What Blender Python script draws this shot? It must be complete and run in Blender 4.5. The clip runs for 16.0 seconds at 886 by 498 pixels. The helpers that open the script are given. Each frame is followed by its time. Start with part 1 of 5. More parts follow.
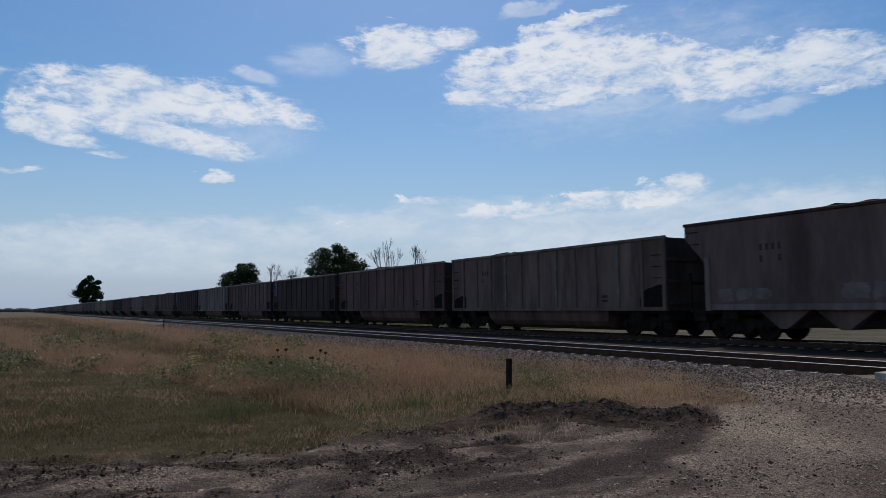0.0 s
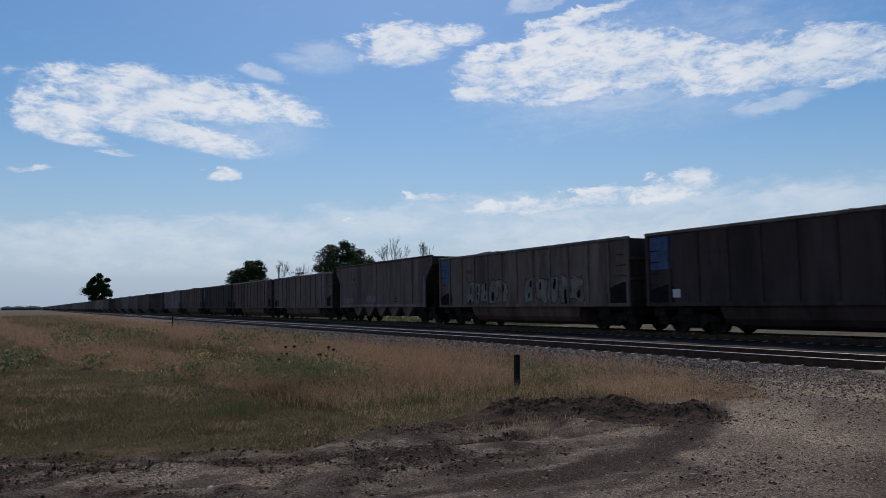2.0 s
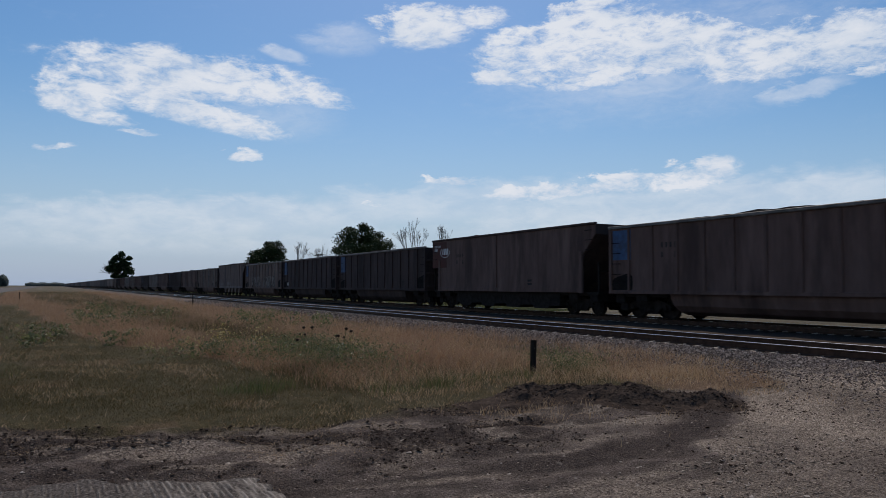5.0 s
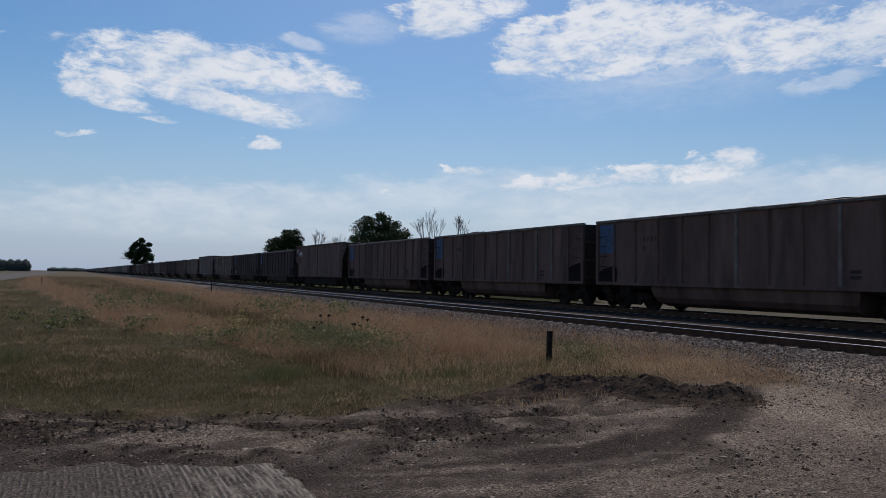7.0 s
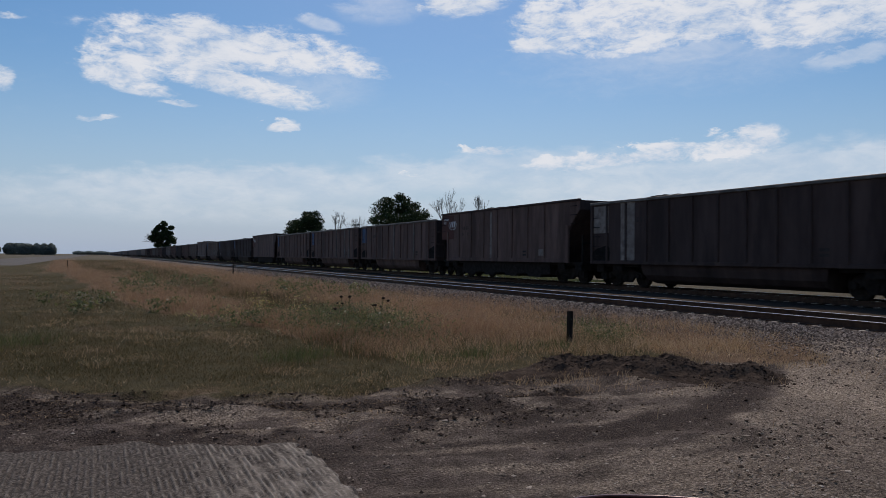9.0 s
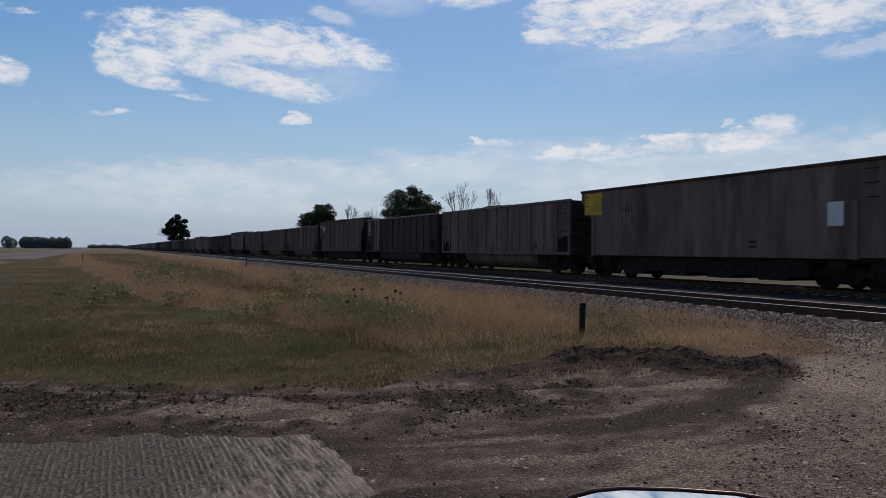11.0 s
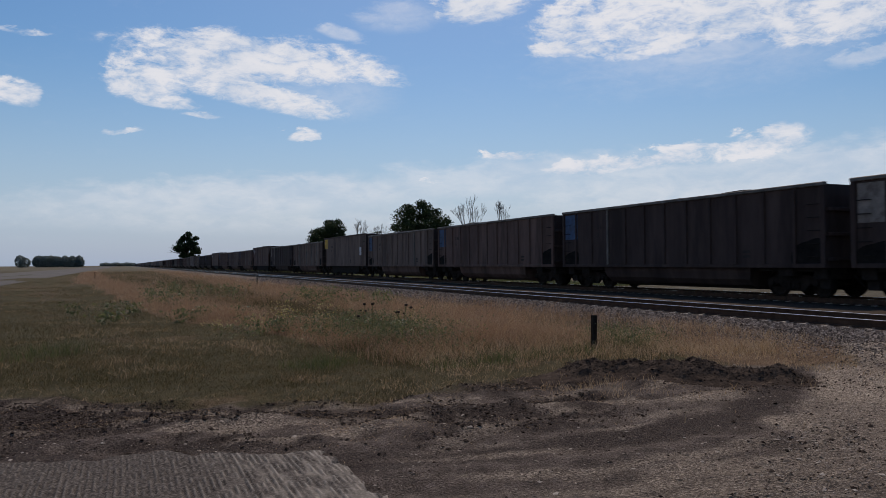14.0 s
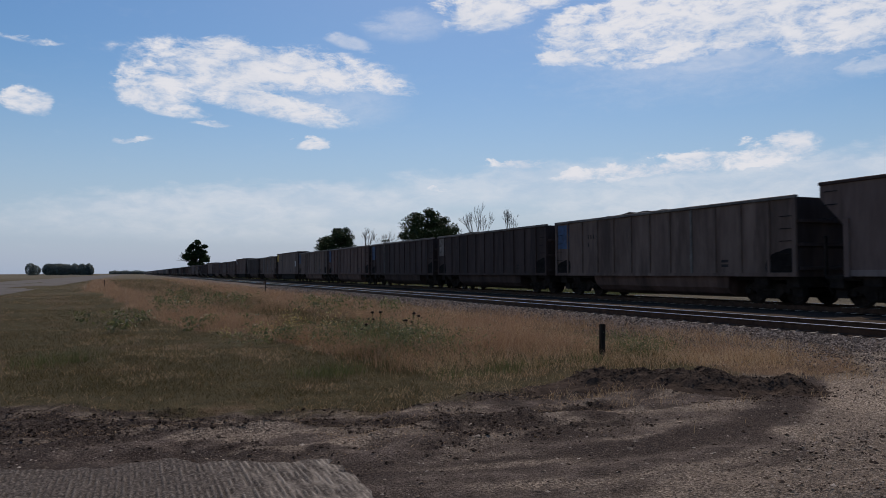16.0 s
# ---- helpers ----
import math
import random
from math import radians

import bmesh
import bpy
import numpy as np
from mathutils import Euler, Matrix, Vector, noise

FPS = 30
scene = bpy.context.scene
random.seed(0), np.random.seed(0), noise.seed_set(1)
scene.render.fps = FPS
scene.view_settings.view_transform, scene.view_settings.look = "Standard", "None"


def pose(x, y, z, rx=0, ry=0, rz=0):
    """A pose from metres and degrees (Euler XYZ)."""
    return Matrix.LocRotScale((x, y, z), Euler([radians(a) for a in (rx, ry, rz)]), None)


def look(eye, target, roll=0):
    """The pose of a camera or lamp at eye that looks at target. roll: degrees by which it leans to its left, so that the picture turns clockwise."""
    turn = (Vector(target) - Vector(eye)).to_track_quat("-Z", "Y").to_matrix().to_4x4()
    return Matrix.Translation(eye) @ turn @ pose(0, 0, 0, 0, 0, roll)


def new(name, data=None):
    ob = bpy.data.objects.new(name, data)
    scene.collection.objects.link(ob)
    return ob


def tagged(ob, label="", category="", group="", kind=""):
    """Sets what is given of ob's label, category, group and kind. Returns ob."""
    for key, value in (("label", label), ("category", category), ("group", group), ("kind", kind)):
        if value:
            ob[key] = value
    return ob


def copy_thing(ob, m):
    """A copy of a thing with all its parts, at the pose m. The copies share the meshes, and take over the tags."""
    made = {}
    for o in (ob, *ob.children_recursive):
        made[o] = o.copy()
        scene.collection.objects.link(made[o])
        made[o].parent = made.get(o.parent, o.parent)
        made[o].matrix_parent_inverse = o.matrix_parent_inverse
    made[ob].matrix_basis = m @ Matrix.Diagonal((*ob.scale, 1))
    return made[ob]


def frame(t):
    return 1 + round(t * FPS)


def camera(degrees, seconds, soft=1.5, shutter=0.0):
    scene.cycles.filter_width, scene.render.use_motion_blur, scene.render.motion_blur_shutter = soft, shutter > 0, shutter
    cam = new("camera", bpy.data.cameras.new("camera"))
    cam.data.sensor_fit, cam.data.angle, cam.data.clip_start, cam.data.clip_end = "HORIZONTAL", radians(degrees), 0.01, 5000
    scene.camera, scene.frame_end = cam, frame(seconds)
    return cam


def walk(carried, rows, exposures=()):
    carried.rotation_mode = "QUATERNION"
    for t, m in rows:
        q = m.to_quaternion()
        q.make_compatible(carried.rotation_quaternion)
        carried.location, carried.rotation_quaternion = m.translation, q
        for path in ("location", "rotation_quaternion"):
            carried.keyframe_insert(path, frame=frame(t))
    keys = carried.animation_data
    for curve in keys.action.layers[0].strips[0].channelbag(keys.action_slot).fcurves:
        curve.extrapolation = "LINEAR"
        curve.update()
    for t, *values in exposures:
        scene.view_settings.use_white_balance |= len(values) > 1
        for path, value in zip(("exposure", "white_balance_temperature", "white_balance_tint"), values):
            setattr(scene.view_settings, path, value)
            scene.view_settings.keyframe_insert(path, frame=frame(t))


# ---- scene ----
cam = camera(62.2, 16.0, soft=0.8, shutter=0.15)
EYE = (0.0, 0.0, 1.6)


def aim(az, el, roll):
    """The camera's pose from its heading (degrees from +Y towards +X), its rise and its lean."""
    a, e = radians(az), radians(el)
    return look(EYE, (math.sin(a) * math.cos(e), math.cos(a) * math.cos(e), EYE[2] + math.sin(e)), roll)


PATH = [
    (0, 30.140, 4.482, -0.611), (0.5, 30.016, 4.371, -0.660), (1, 29.870, 4.249, -0.778), (1.5, 29.690, 4.237, -0.810),
    (2, 29.565, 4.210, -0.833), (2.5, 29.389, 4.395, -0.396), (3, 29.141, 4.155, -0.798), (3.5, 28.991, 3.987, -0.675),
    (4, 28.831, 3.687, -0.193), (6.5, 26.998, 2.275, 0.695), (7, 26.796, 2.156, 0.938), (7.5, 26.517, 1.802, 0.684),
    (8, 25.977, 1.426, 0.575), (8.5, 25.567, 0.898, 0.832), (9, 25.288, 0.628, 0.515), (11.5, 24.149, 0.024, 0.550),
    (12, 24.020, 0.081, 0.718), (12.5, 23.945, 0.276, 0.491), (13, 23.697, 0.489, 0.206), (13.5, 23.629, 0.439, 0.265),
    (14, 23.572, 1.104, -0.396), (14.5, 23.516, 1.163, -0.676), (15, 23.409, 1.090, -0.288), (15.5, 23.151, 1.178, -0.799),
    (16, 22.961, 1.761, -0.315)]
walk(cam, [(t, aim(a, e, r)) for t, a, e, r in PATH], exposures=[(0, 0.0, 6350, 10), (3, 0.0, 6350, 10), (8, 0.0, 6480, 11), (12, 0.0, 6620, 12), (16, 0.0, 6650, 13)])

# ---- light ----
SUN_AZ, SUN_EL = 28.0, 54.0
SUN_STRENGTH, SKY_STRENGTH = 2.6, 0.075
CLOUD_WHITE, CLOUD_GREY, HAZE = (9.9, 10.2, 10.8, 1), (7.3, 8.3, 9.8, 1), (4.5, 6.2, 9.1, 1)


def node(tree, kind, **inputs):
    n = tree.nodes.new(kind)
    for k, v in inputs.items():
        n.inputs[k.replace("_", " ")].default_value = v
    return n


def mathn(tree, op, a, b=None, c=None, clamp=False):
    n = tree.nodes.new("ShaderNodeMath")
    n.operation, n.use_clamp = op, clamp
    for i, v in enumerate((a, b, c)):
        if v is None:
            continue
        if isinstance(v, (int, float)):
            n.inputs[i].default_value = v
        else:
            tree.links.new(v, n.inputs[i])
    return n.outputs[0]


def ramp(tree, fac, stops):
    n = tree.nodes.new("ShaderNodeValToRGB")
    els = n.color_ramp.elements
    while len(els) < len(stops):
        els.new(0.5)
    for e, (p, c) in zip(els, stops):
        e.position, e.color = p, (c if len(c) == 4 else (*c, 1))
    tree.links.new(fac, n.inputs[0])
    return n.outputs[0]


def smooth(tree, v, lo, hi):
    n = tree.nodes.new("ShaderNodeMapRange")
    n.interpolation_type = "SMOOTHSTEP"
    n.inputs[1].default_value, n.inputs[2].default_value = lo, hi
    tree.links.new(v, n.inputs[0])
    return n.outputs[0]


# clouds: heading, rise, half width, half height (degrees), slope (degrees), thickness
LEFT_CLOUDS = [
    (9.5, 15.3, 9.2, 1.25, -3, 1.1), (6.0, 14.4, 6.0, 0.9, -2, 1.0), (1.4, 13.2, 2.9, 1.13, 0, 1.05), (5.2, 15.4, 4.1, 0.77, 4, 0.85), (9.7, 12.6, 6.3, 0.75, -9, 1.05),
    (2.1, 12.1, 2.8, 0.54, -8, 0.9), (15.8, 17.4, 1.7, 0.40, -10, 0.5), (18.6, 14.3, 2.4, 0.5, -8, 0.75), (5.2, 11.0, 1.5, 0.22, -4, 0.8),
    (12.7, 9.9, 1.5, 0.42, 0, 1.2), (-0.2, 9.5, 1.7, 0.22, 0, 0.7), (-6.6, 11.7, 1.5, 0.72, -4, 1.05), (-6.3, 15.6, 2.0, 0.21, -2, 0.65)]
HIGH_CLOUDS = [
    (26.5, 19.8, 3.8, 1.31, 3, 1.1), (24.3, 19.4, 1.8, 0.9, -8, 1.0), (26.8, 21.6, 0.7, 0.32, 0, 0.8), (31.0, 20.5, 2.3, 0.65, 4, 0.85),
    (40.5, 21.4, 4.2, 0.36, 8, 1.0), (34.6, 18.1, 4.2, 1.4, 8, 0.95), (33.2, 16.1, 3.1, 0.5, 3, 1.0), (39.5, 18.6, 5.7, 2.0, 6, 1.1),
    (39.9, 16.2, 5.7, 0.85, 4, 1.0), (45.5, 17.6, 5.4, 1.6, 3, 1.1), (52.0, 16.7, 5.8, 1.6, 2, 1.1), (56.9, 16.6, 4.7, 1.5, 2, 1.1),
    (60.7, 15.7, 2.7, 1.02, 4, 1.0), (59.0, 17.8, 1.7, 0.33, 0, 0.8), (58.9, 14.4, 1.4, 0.22, 6, 0.75)]
LOW_CLOUDS = [
    (28.9, 8.2, 2.1, 0.27, 0, 0.8), (36.6, 7.4, 5.4, 0.5, 4, 1.0), (41.8, 8.0, 3.0, 0.6, 4, 1.0), (47.7, 8.6, 2.5, 0.75, 3, 1.0),
    (46.0, 7.8, 3.6, 0.6, 2, 1.0), (23.1, 6.4, 1.1, 0.21, 0, 0.65), (-40.0, 14.0, 14.0, 3.0, 3, 0.9), (95.0, 16.0, 16.0, 3.0, -3, 0.9),
    (150.0, 22.0, 18.0, 4.0, 4, 0.9), (-110.0, 20.0, 30.0, 8.0, -4, 1.0)]
VEILS = [
    (20.3, 18.7, 3.3, 0.9, 2, 0.34), (54.5, 13.8, 2.8, 0.54, 8, 0.5), (37.4, 22.4, 2.7, 0.36, 5, 0.45), (44.2, 15.0, 3.8, 0.66, 5, 0.45),
    (9.6, 5.1, 15.3, 1.24, 2, 0.50), (7.7, 3.8, 18.5, 1.2, 0, 0.36), (29.1, 6.6, 14.3, 1.23, 3, 0.45), (52.0, 6.6, 9.9, 1.06, 4, 0.55),
    (46.0, 5.9, 18.0, 1.69, 3, 0.5), (14.8, 13.4, 5.0, 1.66, -8, 0.3), (45.0, 17.0, 14.0, 3.6, 3, 0.3)]


def make_world():
    w = bpy.data.worlds.new("sky")
    scene.world = w
    w.use_nodes = True
    t = w.node_tree
    t.nodes.clear()
    sky = t.nodes.new("ShaderNodeTexSky")
    sky.sky_type, sky.sun_disc = "NISHITA", False
    sky.sun_elevation, sky.sun_rotation = radians(SUN_EL), radians(SUN_AZ)
    sky.air_density, sky.dust_density, sky.ozone_density = 1.15, 1.0, 4.0
    co = t.nodes.new("ShaderNodeTexCoord").outputs["Generated"]
    sep = t.nodes.new("ShaderNodeSeparateXYZ")
    t.links.new(co, sep.inputs[0])
    x, y, z = sep.outputs
    az = mathn(t, "MULTIPLY", mathn(t, "ARCTAN2", x, y), 180 / math.pi)
    el = mathn(t, "MULTIPLY", mathn(t, "ARCSINE", z), 180 / math.pi)
    # wisps: noise stretched along the horizon
    comb = t.nodes.new("ShaderNodeCombineXYZ")
    t.links.new(mathn(t, "MULTIPLY", az, 0.42), comb.inputs[0])
    t.links.new(el, comb.inputs[1])
    fine = node(t, "ShaderNodeTexNoise", Scale=0.85, Detail=9.0, Roughness=0.62, Distortion=0.35)
    t.links.new(comb.outputs[0], fine.inputs["Vector"])
    broad = node(t, "ShaderNodeTexNoise", Scale=0.22, Detail=4.0, Roughness=0.5)
    t.links.new(comb.outputs[0], broad.inputs["Vector"])
    nz = mathn(t, "SUBTRACT", fine.outputs[0], 0.5)
    wob = mathn(t, "SUBTRACT", broad.outputs[0], 0.5)
    azw = mathn(t, "ADD", az, mathn(t, "ADD", mathn(t, "MULTIPLY", wob, 1.2), mathn(t, "MULTIPLY", nz, 4.0)))
    elw = mathn(t, "ADD", el, mathn(t, "ADD", mathn(t, "MULTIPLY", wob, 0.7), mathn(t, "MULTIPLY", nz, -1.7)))
    total, soft = None, None
    for a, e, rx, ry, slope, thick in LEFT_CLOUDS + HIGH_CLOUDS + LOW_CLOUDS + VEILS:
        c, s = math.cos(radians(slope)), math.sin(radians(slope))
        rx, ry = rx * 1.12, ry * 1.4
        da, de = mathn(t, "SUBTRACT", azw, a), mathn(t, "SUBTRACT", elw, e)
        u = mathn(t, "ADD", mathn(t, "MULTIPLY", da, c / rx), mathn(t, "MULTIPLY", de, s / rx))
        v = mathn(t, "SUBTRACT", mathn(t, "MULTIPLY", de, c / ry), mathn(t, "MULTIPLY", da, s / ry))
        r2 = mathn(t, "ADD", mathn(t, "MULTIPLY", u, u), mathn(t, "MULTIPLY", v, v))
        m = mathn(t, "MULTIPLY", mathn(t, "SUBTRACT", 1.3, r2, clamp=True), thick)
        if thick < 0.6:
            soft = m if soft is None else mathn(t, "MAXIMUM", soft, m)
        else:
            total = m if total is None else mathn(t, "MAXIMUM", total, m)
    streak = node(t, "ShaderNodeTexNoise", Scale=2.3, Detail=7.0, Roughness=0.68, Distortion=0.6)
    t.links.new(comb.outputs[0], streak.inputs["Vector"])
    nz = mathn(t, "ADD", nz, mathn(t, "MULTIPLY", mathn(t, "SUBTRACT", streak.outputs[0], 0.5), 0.7))
    dens = mathn(t, "ADD", mathn(t, "MULTIPLY", total, 1.45), mathn(t, "MULTIPLY", nz, 4.2))
    dens = mathn(t, "MULTIPLY", smooth(t, dens, 0.0, 1.95), smooth(t, total, 0.0, 0.55))
    veil = mathn(t, "MULTIPLY", smooth(t, mathn(t, "ADD", soft, mathn(t, "MULTIPLY", nz, 0.35)), 0.0, 0.75), 0.62)
    dens = mathn(t, "MAXIMUM", mathn(t, "MULTIPLY", dens, 0.97), veil)
    haze = mathn(t, "MULTIPLY", smooth(t, el, 16.0, -1.0), 0.72)

    def over(under, colour, amount):
        mix = t.nodes.new("ShaderNodeMix")
        mix.data_type = "RGBA"
        t.links.new(amount, mix.inputs[0])
        t.links.new(under, mix.inputs[6])
        mix.inputs[7].default_value = colour
        return mix.outputs[2]

    hsv = node(t, "ShaderNodeHueSaturation", Saturation=1.34, Value=1.12)
    t.links.new(sky.outputs[0], hsv.inputs["Color"])
    lit = t.nodes.new("ShaderNodeMix")
    lit.data_type = "RGBA"
    t.links.new(smooth(t, mathn(t, "ADD", mathn(t, "MULTIPLY", broad.outputs[0], 0.5), mathn(t, "MULTIPLY", fine.outputs[0], 0.5)), 0.36, 0.60), lit.inputs[0])
    lit.inputs[6].default_value, lit.inputs[7].default_value = CLOUD_GREY, CLOUD_WHITE
    top = t.nodes.new("ShaderNodeMix")
    top.data_type = "RGBA"
    t.links.new(dens, top.inputs[0])
    t.links.new(over(hsv.outputs[0], HAZE, haze), top.inputs[6])
    t.links.new(lit.outputs[2], top.inputs[7])
    shown = top.outputs[2]
    bg = node(t, "ShaderNodeBackground", Strength=SKY_STRENGTH)
    t.links.new(shown, bg.inputs[0])
    out = t.nodes.new("ShaderNodeOutputWorld")
    t.links.new(bg.outputs[0], out.inputs[0])


make_world()
sun = new("sun", bpy.data.lights.new("sun", "SUN"))
sun.data.energy, sun.data.angle, sun.data.color = SUN_STRENGTH, radians(0.6), (1.0, 0.87, 0.72)
_a, _e = radians(SUN_AZ), radians(SUN_EL)
sun.matrix_basis = look((60 * math.sin(_a) * math.cos(_e), 60 * math.cos(_a) * math.cos(_e), 60 * math.sin(_e)), (0, 0, 0))


# ---- materials ----
def material(name, stops, scale=4.0, rough=0.8, metal=0.0, bump=0.0, bump_scale=40.0, detail=6.0, stretch=(1, 1, 1), island=0.0, piece=0.0, spec=0.12, dirt=None, translucent=0.0):
    """A noise-tinted surface: stops colour the coarse noise; dirt = (colour, amount, scale) lays a second, larger stain over it."""
    m = bpy.data.materials.new(name)
    m.use_nodes = True
    t = m.node_tree
    b = t.nodes["Principled BSDF"]
    co = t.nodes.new("ShaderNodeTexCoord").outputs["Object"]
    mp = t.nodes.new("ShaderNodeMapping")
    mp.inputs["Scale"].default_value = stretch
    t.links.new(co, mp.inputs[0])
    n = node(t, "ShaderNodeTexNoise", Scale=scale, Detail=detail, Roughness=0.6)
    t.links.new(mp.outputs[0], n.inputs["Vector"])
    fac = n.outputs[0]
    if island:
        g = t.nodes.new("ShaderNodeNewGeometry").outputs["Random Per Island"]
        fac = mathn(t, "ADD", mathn(t, "MULTIPLY", fac, 1 - island), mathn(t, "MULTIPLY", g, island))
    if piece:
        g = t.nodes.new("ShaderNodeObjectInfo").outputs["Random"]
        fac = mathn(t, "ADD", mathn(t, "MULTIPLY", fac, 1 - piece), mathn(t, "MULTIPLY", g, piece))
    col = ramp(t, fac, stops)
    if dirt:
        d = node(t, "ShaderNodeTexNoise", Scale=dirt[2], Detail=5.0, Roughness=0.65)
        t.links.new(mp.outputs[0], d.inputs["Vector"])
        mix = t.nodes.new("ShaderNodeMix")
        mix.data_type = "RGBA"
        t.links.new(mathn(t, "MULTIPLY", smooth(t, d.outputs[0], 0.42, 0.66), dirt[1]), mix.inputs[0])
        t.links.new(col, mix.inputs[6])
        mix.inputs[7].default_value = (*dirt[0], 1)
        col = mix.outputs[2]
    t.links.new(col, b.inputs["Base Color"])
    b.inputs["Roughness"].default_value, b.inputs["Metallic"].default_value = rough, metal
    b.inputs["Specular IOR Level"].default_value = spec
    if bump:
        f = node(t, "ShaderNodeTexNoise", Scale=bump_scale, Detail=4.0)
        t.links.new(mp.outputs[0], f.inputs["Vector"])
        bp = node(t, "ShaderNodeBump", Strength=bump, Distance=0.02)
        t.links.new(f.outputs[0], bp.inputs["Height"])
        t.links.new(bp.outputs[0], b.inputs["Normal"])
    if translucent:
        tr = t.nodes.new("ShaderNodeBsdfTranslucent")
        t.links.new(col, tr.inputs[0])
        ms = t.nodes.new("ShaderNodeMixShader")
        ms.inputs[0].default_value = translucent
        t.links.new(b.outputs[0], ms.inputs[1])
        t.links.new(tr.outputs[0], ms.inputs[2])
        t.links.new(ms.outputs[0], t.nodes["Material Output"].inputs[0])
    return m


def ground_material():
    """Soil, dry turf, gravel and dark worked earth, by the surface masks stored on the mesh."""
    m = bpy.data.materials.new("ground")
    m.use_nodes = True
    t = m.node_tree
    b = t.nodes["Principled BSDF"]
    co = t.nodes.new("ShaderNodeTexCoord").outputs["Object"]

    def noise_of(scale, detail=6.0, rough=0.6, vec=co):
        n = node(t, "ShaderNodeTexNoise", Scale=scale, Detail=detail, Roughness=rough)
        t.links.new(vec, n.inputs["Vector"])
        return n.outputs[0]

    def attr(name):
        n = t.nodes.new("ShaderNodeAttribute")
        n.attribute_name = name
        return n.outputs["Fac"]

    def over(a, c, f):
        mix = t.nodes.new("ShaderNodeMix")
        mix.data_type = "RGBA"
        t.links.new(f, mix.inputs[0]), t.links.new(a, mix.inputs[6]), t.links.new(c, mix.inputs[7])
        return mix.outputs[2]

    n1, n2, n3 = noise_of(0.35), noise_of(3.0), noise_of(40.0, 8.0, 0.75)
    clot = mathn(t, "MULTIPLY", mathn(t, "SUBTRACT", noise_of(9.0, 9.0, 0.75), 0.5), 1.2)

    def broken(name):
        """A mask whose border frays into clots and grains."""
        return smooth(t, mathn(t, "ADD", attr(name), clot), 0.0, 1.0)

    vor = node(t, "ShaderNodeTexVoronoi", Scale=55.0)
    t.links.new(co, vor.inputs["Vector"])
    speck = mathn(t, "ADD", mathn(t, "MULTIPLY", n3, 0.6), mathn(t, "MULTIPLY", n2, 0.4))
    turf = ramp(t, speck, [(0.34, (0.030, 0.026, 0.010)), (0.5, (0.062, 0.051, 0.022)), (0.66, (0.125, 0.095, 0.046))])
    dirt = ramp(t, speck, [(0.36, (0.032, 0.0245, 0.020)), (0.5, (0.092, 0.071, 0.059)), (0.64, (0.24, 0.193, 0.161))])
    gravel = ramp(t, mathn(t, "ADD", mathn(t, "MULTIPLY", n3, 0.55), mathn(t, "MULTIPLY", vor.outputs["Color"], 0.35)),
                  [(0.28, (0.075, 0.058, 0.044)), (0.46, (0.27, 0.215, 0.166)), (0.66, (0.62, 0.52, 0.41))])
    dark = ramp(t, n3, [(0.35, (0.020, 0.0145, 0.012)), (0.5, (0.045, 0.033, 0.027)), (0.64, (0.115, 0.086, 0.070))])
    straw = ramp(t, speck, [(0.34, (0.07, 0.042, 0.024)), (0.5, (0.14, 0.088, 0.053)), (0.66, (0.26, 0.18, 0.115))])
    field = ramp(t, n1, [(0.35, (0.072, 0.062, 0.040)), (0.65, (0.135, 0.115, 0.078))])
    col = over(turf, straw, broken("straw"))
    col = over(col, dirt, attr("dirt"))
    col = over(col, gravel, broken("gravel"))
    col = over(col, dark, broken("dark"))
    col = over(col, field, attr("field"))
    t.links.new(col, b.inputs["Base Color"])
    b.inputs["Roughness"].default_value, b.inputs["Specular IOR Level"].default_value = 0.9, 0.08
    bp = node(t, "ShaderNodeBump", Strength=1.0, Distance=0.03)
    t.links.new(mathn(t, "ADD", n3, mathn(t, "MULTIPLY", vor.outputs["Distance"], 0.6)), bp.inputs["Height"])
    t.links.new(bp.outputs[0], b.inputs["Normal"])
    return m


def milled_material():
    """Grooved asphalt: dark binder and pale stone, with a pale dusting and painted ridge light where the mesh says so.
    """
    m = material("milled", [(0.34, (0.030, 0.025, 0.021)), (0.5, (0.068, 0.056, 0.048)), (0.68, (0.17, 0.146, 0.125))], 40, 0.9, bump=0.7, bump_scale=70, detail=8)
    t = m.node_tree
    b = t.nodes["Principled BSDF"]
    under = b.inputs["Base Color"].links[0].from_socket
    at = t.nodes.new("ShaderNodeAttribute")
    at.attribute_name = "dust_relief"
    mix = t.nodes.new("ShaderNodeMix")
    mix.data_type = "RGBA"
    t.links.new(at.outputs["Fac"], mix.inputs[0])
    t.links.new(under, mix.inputs[6])
    mix.inputs[7].default_value = (0.50, 0.44, 0.37, 1)
    t.links.new(mix.outputs[2], b.inputs["Base Color"])
    return m


